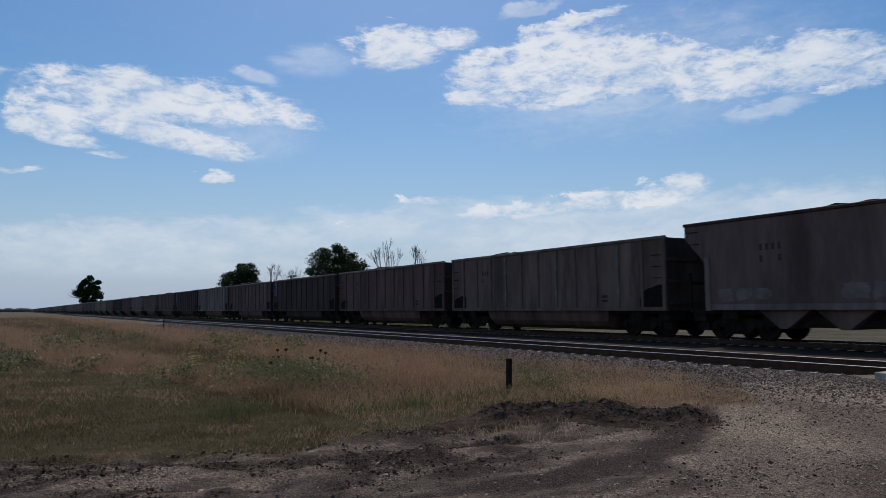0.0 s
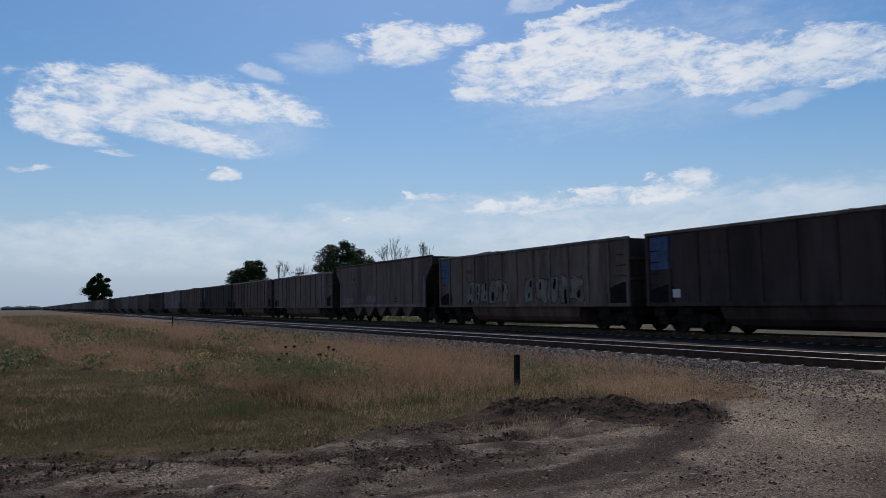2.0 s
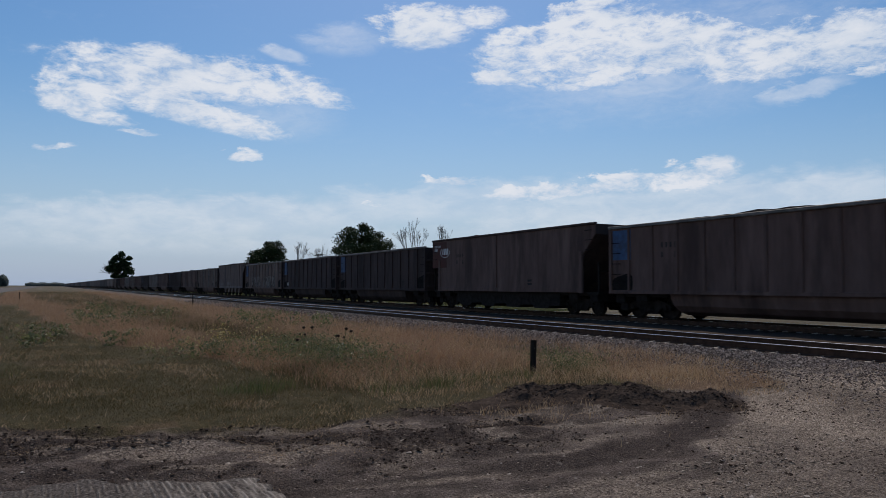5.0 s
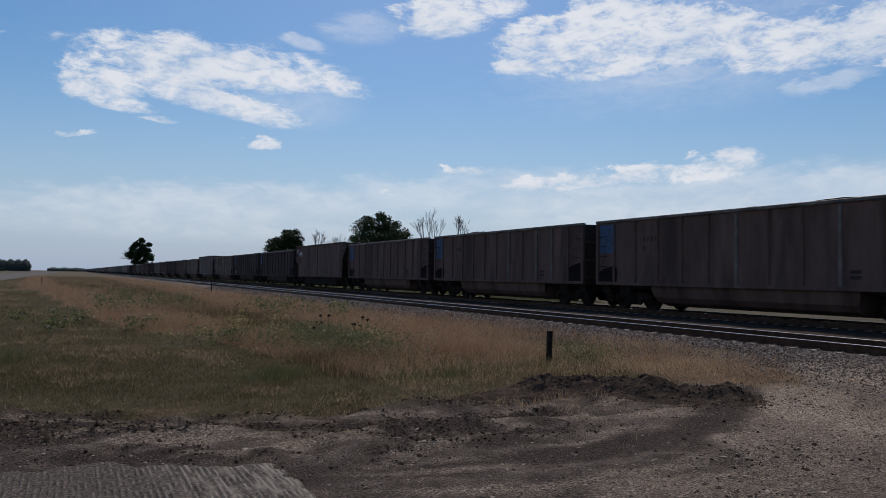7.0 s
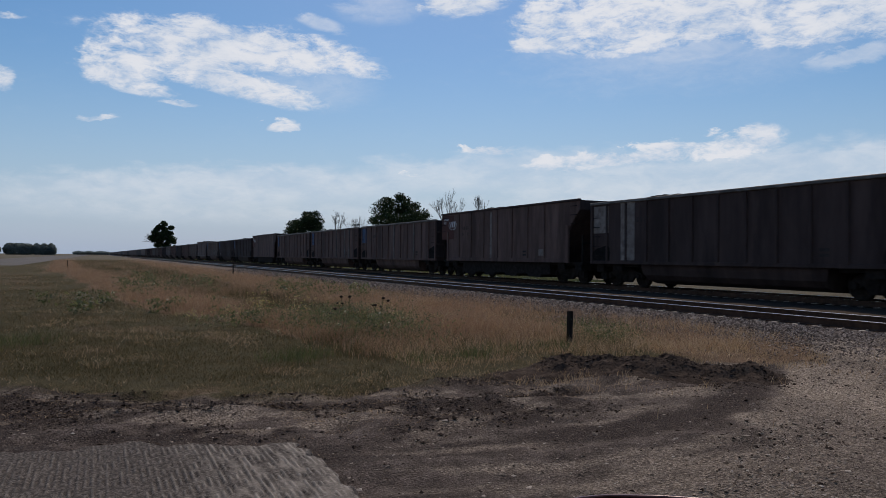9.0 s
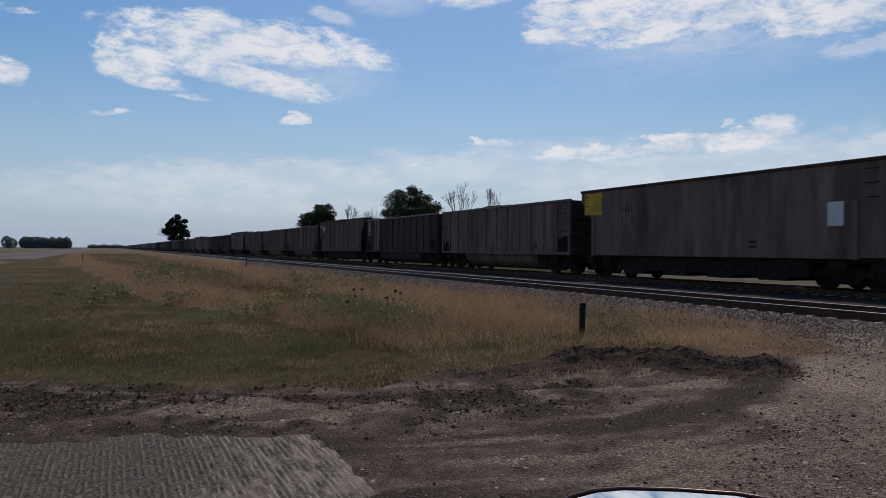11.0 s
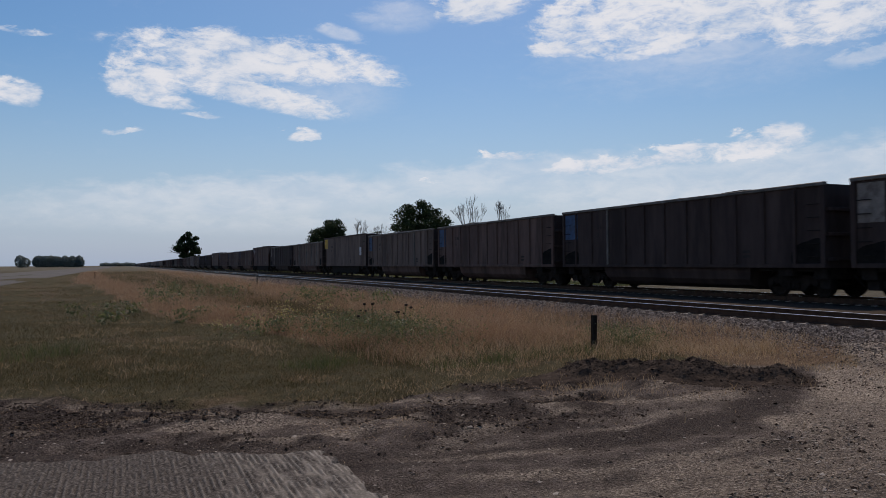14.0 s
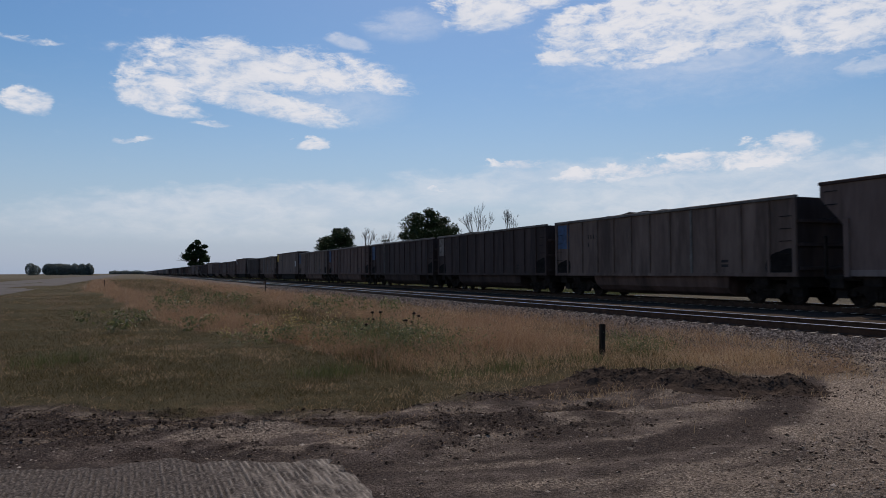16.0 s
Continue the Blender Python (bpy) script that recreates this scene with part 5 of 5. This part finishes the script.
def make_grass(n=620000):
    r = np.exp(RNG.uniform(math.log(7.5), math.log(190), n))
    a = np.radians(RNG.uniform(-13, 62, n))
    x, y = r * np.sin(a), r * np.cos(a)
    d = y - turf_edge(x) + 0.35 * fractal(x, y, 0.9, 31, 4)
    ok = (d > 0.0) & (x < 12.4) & (x > -8.7) & ~((x > 10.6) & (RNG.uniform(0, 1, n) > 0.4))
    ok &= ~((np.abs((x - 7.1) * 0.8 - (y - 8.15) * 0.6) < 1.5) & (np.abs((x - 7.1) * 0.6 + (y - 8.15) * 0.8) < 0.45))
    # ragged and patchy towards the torn edge
    ok &= RNG.uniform(0, 1, n) < 0.10 + 0.90 * sstep(d + 0.6 * fractal(x, y, 0.7, 33, 3), 0.0, 1.5)
    x, y, r, d = x[ok], y[ok], r[ok], d[ok]
    n = len(x)
    u, v = RNG.uniform(0, 1, n), RNG.uniform(0, 1, n)
    past, red, pale, nz = dry_zones(x, y)
    nf = fractal(x, y, 5.0, 107, 3)
    fine = fractal(x, y, 0.8, 109, 3)
    # 0 mown, 1 mixed, 2 red-brown, 3 pale, 4 lush, 5 dried turf
    kind = np.where(past < 0, 0, 1)
    kind[(past < 0) & (u < 0.03 + 0.38 * sstep(fine + 0.5 * nf, 0.25, 0.8))] = 5
    kind[(past >= 0) & (u < 0.05 + 0.28 * sstep(nz, 0.1, 0.7))] = 2
    kind[(past >= 0) & (v < 0.06)] = 3
    kind[v < 0.92 * red] = 2
    kind[(v < 0.16 + 0.2 * (fine > 0.2)) & (red > 0.4)] = 3
    kind[(u < 0.85 * pale)] = 3
    kind[(u < 0.16 * pale)] = 2

    def blob(cx, cy, sx, sy):
        return np.exp(-((x - cx) / sx) ** 2 - ((y - cy) / sy) ** 2)

    green = np.maximum.reduce([blob(4.75, 9.95, 0.95, 0.55), 0.9 * blob(2.7, 10.8, 0.9, 0.6), 0.8 * blob(8.45, 11.1, 0.5, 0.55), 0.7 * blob(6.6, 10.4, 1.0, 0.7), 0.6 * blob(-1.2, 14.5, 1.0, 1.6)])
    kind[green * (0.8 + 0.5 * fine) > 0.28 + 0.5 * u] = 4
    kind[(x > 4.0) & (y < 12) & (kind == 1) & (v < 0.45)] = 3
    kind[(d < 0.9) & (u < 0.28)] = 5
    scale = 1 + r / 45
    tall = np.clip(0.25 + 0.16 * d, 0.25, 1)
    rise = 0.4 + 0.75 * np.maximum(sstep(past, -0.1, 0.8), pale)
    spec = {0: (0.035, 0.09, "green_grass", "mown olive-green turf with dry patches", 1.3), 1: (0.09, 0.26, "green_grass", "mixed green and brown roadside grass", 1.0),
            2: (0.14, 0.36, "dry_grass", "tall reddish-brown dry grass", 1.25), 3: (0.12, 0.34, "pale_grass", "pale straw-coloured dry grass", 1.3),
            4: (0.10, 0.27, "lush_grass", "fresh green grass tufts", 0.8), 5: (0.03, 0.09, "pale_grass", "short dried-out turf among the green", 1.5)}
    for k, (h0, h1, mat, label, lean) in spec.items():
        s = kind == k
        m = int(s.sum())
        h = RNG.uniform(h0, h1, m) * (1 + 0.3 * nz[s] + 0.3 * fine[s])
        if k in (1, 2, 3):
            h = h * tall[s] * rise[s]
        w = RNG.uniform(0.0028, 0.0055, m) * scale[s] * (1.15 if k in (0, 5) else 1)
        blades("grass", x[s], y[s], np.maximum(h, 0.018), w, mat, label, lean)
    # feathery seed heads over the tall grass
    s = (kind >= 2) & (kind <= 3) & (RNG.uniform(0, 1, n) < 0.16) & (d > 2.0) & (past > 0.2)
    m = int(s.sum())
    blades("seed_grass", x[s], y[s], RNG.uniform(0.22, 0.42, m) * (1 + 0.3 * nz[s]) * tall[s], RNG.uniform(0.004, 0.008, m) * scale[s], "dry_grass", "feathery dry seed stalks", 0.9, 0.15)


make_grass()

# straw torn up along the worked strip
_n = 26000
_x = RNG.uniform(-3, 8, _n)
_y = turf_edge(_x) + RNG.normal(-0.75, 0.7, _n)
_keep = fractal(_x * 0.35, _y, 0.4, 121, 3) > 0.12
blades("straw", _x[_keep], _y[_keep], RNG.uniform(0.014, 0.04, int(_keep.sum())), RNG.uniform(0.004, 0.009, int(_keep.sum())), "pale_grass", "flattened straw lying on the torn soil", 2.5, 0.5)
# sparse tufts on the lot's edge
_n = 3500
_x = RNG.uniform(4.5, 11, _n)
_y = RNG.normal(7.9, 0.7, _n)
_keep = value_noise(_x, _y, 0.45, 123) > 0.15
blades("tufts", _x[_keep], _y[_keep], RNG.uniform(0.05, 0.16, int(_keep.sum())), RNG.uniform(0.004, 0.007, int(_keep.sum())), "pale_grass", "sparse dry grass tufts on the bare dirt", 0.9, 0.3)


def leaf_cards(centres, size, mat, name, label, category, droop=0.5, kind="stuff"):
    n = len(centres)
    p = RNG.normal(0, 1, (n, 3))
    p /= np.linalg.norm(p, axis=1)[:, None]
    q = np.cross(p, RNG.normal(0, 1, (n, 3)))
    q /= np.linalg.norm(q, axis=1)[:, None]
    s = np.asarray(size)[:, None]
    c = np.asarray(centres)
    v = np.stack((c - p * s, c + q * s * 0.5, c + p * s, c - q * s * 0.5), 1)
    f = np.arange(4 * n).reshape(n, 4)
    return raw_mesh(name, v.reshape(-1, 3), f, mat)


def weeds(name, n, x, y, sx, sy, h, mat, label, size, z_bias=0.6):
    # plants: gathered round a number of stems
    k = max(8, n // 60)
    cx, cy, ch = RNG.normal(x, sx, k), RNG.normal(y, sy, k), RNG.uniform(0.55, 1.0, k) * h
    i = RNG.integers(0, k, n)
    u = RNG.uniform(0, 1, n) ** z_bias
    px, py = cx[i] + RNG.normal(0, 0.16, n) * (0.4 + u), cy[i] + RNG.normal(0, 0.16, n) * (0.4 + u)
    pz = ground_height(px, py) + u * ch[i]
    me = leaf_cards(np.stack((px, py, pz), -1), RNG.uniform(0.5, 1.2, n) * size, mat, name, label, "weeds")
    return tagged(new(name, me), label, "weeds", kind="stuff")


weeds("weeds", 6500, 4.5, 13.6, 0.72, 1.1, 0.72, "weed_leaf", "leafy green wild sunflower foliage", 0.024)
weeds("weeds", 1100, 3.2, 17.2, 0.9, 1.2, 0.5, "weed_leaf", "leafy green roadside weeds", 0.038)
weeds("flowers", 380, 3.2, 17.0, 0.9, 1.1, 0.70, "weed_flower", "small yellowish weed flowers", 0.028, 0.25)
weeds("flowers", 260, 5.0, 14.3, 0.9, 1.0, 0.70, "weed_flower", "small yellowish weed flowers", 0.022, 0.25)
weeds("weeds", 1500, 2.2, 31.0, 1.3, 2.2, 0.95, "weed_leaf", "dark green bushy weeds in the verge", 0.055)
weeds("weeds", 1200, 7.2, 28.0, 0.9, 2.5, 0.85, "weed_leaf", "dark green bushy weeds in the verge", 0.055)
weeds("weeds", 2600, 8.55, 11.15, 0.30, 0.4, 0.50, "weed_leaf", "green weed clump beside the post", 0.020)
weeds("weeds", 700, 0.4, 23.0, 1.4, 1.4, 0.5, "weed_leaf", "green weeds in the dry grass", 0.06)


def sunflower(x, y, h, lean, label):
    plant = empty("wild_sunflower", label, "plant", "dried sunflowers")
    plant.location = (x, y, float(ground_height(x, y)) - 0.02)
    bm = bmesh.new()
    tip = Vector((lean[0], lean[1], h))
    tube(bm, (0, 0, 0), tip * 0.55, 0.011, 0.009, 6)
    tube(bm, tip * 0.55, tip, 0.009, 0.006, 6)
    branch = Vector((lean[0] * 0.4 - 0.12, lean[1] * 0.4 + 0.05, h * 0.82))
    tube(bm, tip * 0.5, branch, 0.007, 0.005, 5)
    part("stem", bm, "stalk", plant)
    for c, r in ((tip, 0.036), (branch, 0.028)):
        b = bmesh.new()
        bmesh.ops.create_icosphere(b, subdivisions=2, radius=r)
        for v in b.verts:
            v.co *= 1 + 0.18 * noise.noise(v.co * 60)
            v.co.z *= 0.72
        part("seed_head", b, "seed_head", plant, "dark dried flower head", at=c)
    rnd = random.Random(int(x * 100))
    for k in range(6):
        z, a = h * rnd.uniform(0.2, 0.75), rnd.uniform(0, math.tau)
        b = bmesh.new()
        o = Vector((lean[0] * z / h, lean[1] * z / h, z))
        d, s = Vector((math.cos(a), math.sin(a), -0.35)), Vector((-math.sin(a), math.cos(a), 0))
        vs = [b.verts.new(o + p) for p in (d * 0.0, d * 0.06 + s * 0.035, d * 0.15, d * 0.06 - s * 0.035)]
        b.faces.new(vs)
        part("leaf", b, "weed_leaf", plant)


for _k in range(6):
    sunflower(4.2 + 0.24 * _k + random.uniform(-0.15, 0.15), 13.8 + random.uniform(-0.7, 1.2), random.uniform(0.5, 0.8), (random.uniform(-0.12, 0.12), random.uniform(-0.1, 0.1)), "dried wild sunflower with dark seed heads in the grass")


# ---- posts ----
def wooden_post(x, y, h, w, label):
    bm = boxes((-w / 2, w / 2, -w / 2, w / 2, -0.25, h), bevel=0.008)
    bmesh.ops.subdivide_edges(bm, edges=[e for e in bm.edges if abs(e.verts[0].co.z - e.verts[1].co.z) > 0.4], cuts=7)
    for v in bm.verts:
        v.co.x += 0.006 * noise.noise(v.co * 9)
        v.co.y += 0.006 * noise.noise(v.co * 9 + Vector((5, 0, 0)))
        v.co.x += 0.015 * v.co.z
    post = part("fence_post", bm, "post_wood", at=(x, y, float(ground_height(x, y))))
    return tagged(post, label, "post")


wooden_post(7.86, 11.18, 0.60, 0.085, "short dark weathered wooden post in the dry grass")


def marker(x, y, h, label):
    ob = empty("marker_post", label, "post")
    ob.location = (x, y, float(ground_height(x, y)))
    part("stake", boxes((-0.035, 0.035, -0.012, 0.012, -0.2, h), bevel=0.004), "steel_dark", ob)
    part("cap", boxes((-0.05, 0.05, -0.02, 0.02, h, h + 0.12), bevel=0.006), "rail_side", ob)


marker(10.05, 61.0, 0.95, "thin dark steel marker stake beside the ballast")
marker(-2.75, 88.0, 0.75, "thin dark marker stake in the far verge")


# ---- trees ----
def limb(bm, p, d, length, r, depth, tips, rnd, spread, min_r=0.02, sides=6):
    q = p + d * length
    tube(bm, p, q, r, r * 0.68, sides, caps=False)
    if depth == 0:
        tips.append(q)
        return
    for _ in range(rnd.choice((2, 3, 3))):
        nd = (d + Vector((rnd.gauss(0, spread), rnd.gauss(0, spread), rnd.gauss(0.10, spread * 0.6)))).normalized()
        limb(bm, p + d * length * rnd.uniform(0.65, 1.0), nd, length * rnd.uniform(0.62, 0.85), max(r * rnd.uniform(0.45, 0.65), min_r), depth - 1, tips, rnd, spread, min_r, max(3, sides - 1))
    tips.append(q)


def leafy_tree(az, dist, top, width, low, seed, label, clumps=46, leaves=5200):
    """A broad-leaved tree: trunk with limbs, and a crown of leaf clumps with gaps."""
    a = radians(az)
    rnd = random.Random(seed)
    rg = np.random.default_rng(seed)
    tree = empty("tree", label, "tree")
    tree.location = (dist * math.sin(a), dist * math.cos(a), -0.05)
    bm, tips = bmesh.new(), []
    limb(bm, Vector((0, 0, 0)), Vector((0, 0, 1)), top * 0.30, top * 0.026, 4, tips, rnd, 0.50, 0.04)
    part("trunk", bm, "bark", tree)
    mid, half = (top + low) / 2, (top - low) / 2
    cs, rs = [], []
    while len(cs) < clumps:
        p = rg.uniform(-1, 1, 3)
        q = np.linalg.norm(p)
        if q > 1 or q < 0.35:
            continue
        flare = 1.0 - 0.35 * max(0, p[2]) + 0.1 * min(0, p[2])
        cs.append((p[0] * width / 2 * flare * 0.92, p[1] * width / 2 * flare * 0.92, mid + p[2] * half * 0.93))
        rs.append(rg.uniform(0.07, 0.165) * width)
    cs, rs = np.array(cs), np.array(rs)
    i = rg.integers(0, clumps, leaves)
    p = rg.normal(0, 1, (leaves, 3))
    p /= np.linalg.norm(p, axis=1)[:, None]
    c = cs[i] + p * (rs[i] * rg.uniform(0.35, 1.1, leaves))[:, None] * np.array((1, 1, 0.72))
    part("crown", leaf_cards(c, rg.uniform(0.22, 0.50, leaves) * (dist / 280), "leaf", "crown", "", ""), None, tree)["kind"] = "stuff"
    return tree


def bare_tree(az, dist, top, seed, spread, label, depth=6):
    a = radians(az)
    tree = empty("bare_tree", label, "tree")
    tree.location = (dist * math.sin(a), dist * math.cos(a), -0.05)
    bm, tips = bmesh.new(), []
    limb(bm, Vector((0, 0, 0)), Vector((0, 0, 1)), top * 0.28, top * 0.016, depth, tips, random.Random(seed), spread, 0.022, 6)
    hi = max(v.co.z for v in bm.verts)
    bmesh.ops.scale(bm, vec=(top / hi,) * 3, verts=bm.verts)
    part("trunk", bm, "dead_bark", tree)
    return tree


leafy_tree(4.45, 330, 16.2, 10.8, 1.5, 5, "dark green lone cottonwood tree beyond the railway", 62, 9000)
leafy_tree(5.25, 335, 6.2, 5.0, 0.5, 6, "low dark bush at the foot of the lone tree", 14, 1300)
leafy_tree(14.85, 265, 18.6, 15.0, 3.0, 7, "dense dark green rounded tree beyond the railway", 54, 13000)
leafy_tree(21.8, 232, 22.2, 20.5, 4.0, 8, "broad dark green willow-like tree beyond the railway", 74, 21000)
leafy_tree(18.5, 262, 14.0, 6.5, 3.0, 9, "thin-leaved small tree among bare ones", 22, 1300)
bare_tree(16.9, 262, 17.6, 11, 0.20, "leafless grey thin tree", 5)
bare_tree(18.7, 258, 16.8, 12, 0.34, "leafless grey spreading tree", 5)
bare_tree(25.65, 232, 23.4, 13, 0.15, "tall leafless grey dead tree")
bare_tree(28.1, 235, 22.0, 14, 0.15, "tall leafless grey dead tree")


def far_wood(name, az0, az1, dist, top, n, label, seed):
    rg = np.random.default_rng(seed)
    k = max(8, int((az1 - az0) * 5))
    ca, cr, ct = rg.uniform(az0, az1, k), rg.uniform(0.5, 1.0, k), rg.uniform(0.72, 1.0, k) * top
    i = rg.integers(0, k, n)
    p = rg.normal(0, 1, (n, 3))
    p /= np.linalg.norm(p, axis=1)[:, None]
    wid = dist * radians(0.42)
    z = np.maximum(ct[i] * (0.5 + 0.5 * p[:, 2]), 0.2)
    a = np.radians(ca[i])
    c = np.stack((dist * np.sin(a) + p[:, 0] * wid * cr[i], dist * np.cos(a) + p[:, 1] * wid, z), -1)
    return tagged(new(name, leaf_cards(c, rg.uniform(0.6, 1.3, n) * dist / 700, "hazed_leaf", name, label, "trees")), label, "trees", kind="stuff")


far_wood("far_trees", -6.6, -2.6, 900, 12.6, 9000, "distant green shelterbelt on the plain, haze in its colour", 41)
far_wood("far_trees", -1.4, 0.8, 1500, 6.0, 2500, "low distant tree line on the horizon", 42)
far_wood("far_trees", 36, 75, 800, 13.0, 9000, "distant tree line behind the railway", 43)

# low brush along the far side of the railway
_n = 16000
_y = 38 + np.exp(RNG.uniform(0, math.log(420), _n))
_x = RNG.uniform(28.2, 32.0, _n)
_z = RNG.uniform(0.0, 1, _n) * (0.42 + 0.12 * value_noise(_x, _y, 2.5, 131)) * sstep(_y, 38, 70)
tagged(new("brush", leaf_cards(np.stack((_x, _y, _z), -1), RNG.uniform(0.06, 0.14, _n) * (1 + _y / 120), "weed_leaf", "brush", "", "")), "low dull green brush along the far side of the railway", "weeds", kind="stuff")

# tall crop behind the line, glimpsed between the cars
_n = 14000
_x, _y = RNG.uniform(47, 62, _n), RNG.uniform(2, 130, _n)
_z = RNG.uniform(0.05, 1, _n) ** 0.8 * (2.35 + 0.25 * value_noise(_x, _y, 2.0, 111))
tagged(new("crop_field", leaf_cards(np.stack((_x, _y, _z), -1), RNG.uniform(0.14, 0.34, _n), "crop", "crop_field", "", "")), "tall yellow-green crop beyond the tracks", "crop", kind="stuff")


# ---- the parked car's door with its wing mirror, low before the eye ----
def make_car():
    car = empty("parked_car", "dark red parked car side with a chrome-glass wing mirror", "car")
    car.location = (0, 0, 0)
    # side panels under the window line
    out = [(-1.0, 0.32), (1.9, 0.32), (1.9, 0.70), (1.5, 0.98), (0.75, 1.02), (-1.0, 1.04)]
    bm = prism(out, 1, 0.28, 0.38)
    bmesh.ops.bevel(bm, geom=list(bm.edges), offset=0.015, segments=2, affect="EDGES")
    part("door", bm, "car_red", car)
    bm = prism(out, 1, -1.48, -1.38)
    part("far_side", bm, "car_red", car)
    part("bonnet", prism([(0.95, 0.40), (1.9, 0.40), (1.9, 0.72), (1.5, 0.97), (0.95, 1.0)], 1, -1.37, 0.27), "car_red", car)
    part("floor_pan", boxes((-1.0, 0.95, -1.37, 0.27, 0.30, 0.38)), "car_black", car)
    part("seat_back", boxes((-0.95, -0.70, -1.25, 0.20, 0.38, 0.98), bevel=0.06), "car_black", car)
    for x, y in ((-0.75, 0.30), (1.50, 0.30), (-0.75, -1.40), (1.50, -1.40)):
        w = part("wheel", lathe([(0.16, -0.10), (0.30, -0.10), (0.33, -0.07), (0.33, 0.07), (0.30, 0.10), (0.16, 0.10)], 24), "car_black", car, at=Matrix.Translation((x, y, 0.33)) @ Euler((0, 0, radians(90 if y > 0 else -90))).to_matrix().to_4x4())
        part("rim", lathe([(0.04, 0.085), (0.20, 0.09), (0.21, 0.06)], 18), "plate", w)
    # mirror: shell, glass and arm; built facing local -y, turned to the driver's eye
    eye = Vector(EYE)
    way = Vector((0.646, 0.706, -0.295)).normalized()
    top = eye + way * 0.78
    back = (Vector((-0.88, -0.32, 0.34)) - way).normalized()
    rot = back.to_track_quat("-Y", "Z").to_matrix().to_4x4()
    base = Matrix.Translation(top + Vector((0, 0, -0.082))) @ rot @ pose(0, 0, 0, 0, -7, 0)
    sx, sz = 0.160, 0.080

    def ring(y, k, dz=0.0):
        pts = []
        for j in range(32):
            a = j / 32 * math.tau
            c, s = math.cos(a), math.sin(a)
            pts.append((math.copysign(abs(c) ** 0.62, c) * sx * k, y, math.copysign(abs(s) ** 0.85, s) * sz * k + dz))
        return pts

    def skin(rings, cap0=False, cap1=True, round_=True):
        bm = bmesh.new()
        vs = [[bm.verts.new(p) for p in r] for r in rings]
        for u, v in zip(vs, vs[1:]):
            for j in range(32):
                bm.faces.new((u[j], u[(j + 1) % 32], v[(j + 1) % 32], v[j]))
        if cap1:
            bm.faces.new(vs[-1])
        if cap0:
            bm.faces.new(vs[0][::-1])
        bmesh.ops.recalc_face_normals(bm, faces=bm.faces)
        for f in bm.faces:
            f.smooth = round_
        return bm

    part("mirror_shell", skin([ring(0.004, 0.955), ring(-0.004, 0.975), ring(0.0, 1.0), ring(0.03, 0.99), ring(0.07, 0.86), ring(0.095, 0.6)]), "car_red", car, "glossy dark red mirror housing", at=base)
    part("mirror_glass", skin([ring(0.002, 0.95), ring(-0.001, 0.945)], cap0=True, round_=False), "mirror", car, "mirror glass reflecting the sky", at=base)
    foot = Vector((0.72, 0.37, 1.0))
    b = bmesh.new()
    tube(b, foot, top + Vector((0.07, 0.02, -0.10)), 0.03, 0.025, 10)
    part("mirror_arm", b, "car_black", car)


make_car()


def motions():
    for i, car in TRAIN:
        walk(car, [(t, pose(TRACKS[1], train_y(i, t), RAIL_Z)) for t in range(0, 17, 2)])
    # wheels turn as they roll; all wheelsets in the same place of a truck share one turn
    done = {}
    for i, car in TRAIN:
        for truck in car.children:
            if not truck.name.startswith("truck"):
                continue
            for ws in truck.children:
                if not ws.name.startswith("wheelset"):
                    continue
                key = round(ws.location.y, 2)
                if key not in done:
                    walk(ws, [(f / FPS, pose(0, key, 0.457, -math.degrees((train_y(0, f / FPS) - train_y(0, 0)) / 0.457))) for f in range(0, 16 * FPS + 1)])
                    done[key] = ws
                else:
                    ws.rotation_mode = "QUATERNION"
                    ad = ws.animation_data_create()
                    ad.action = done[key].animation_data.action
                    ad.action_slot = done[key].animation_data.action_slot


motions()
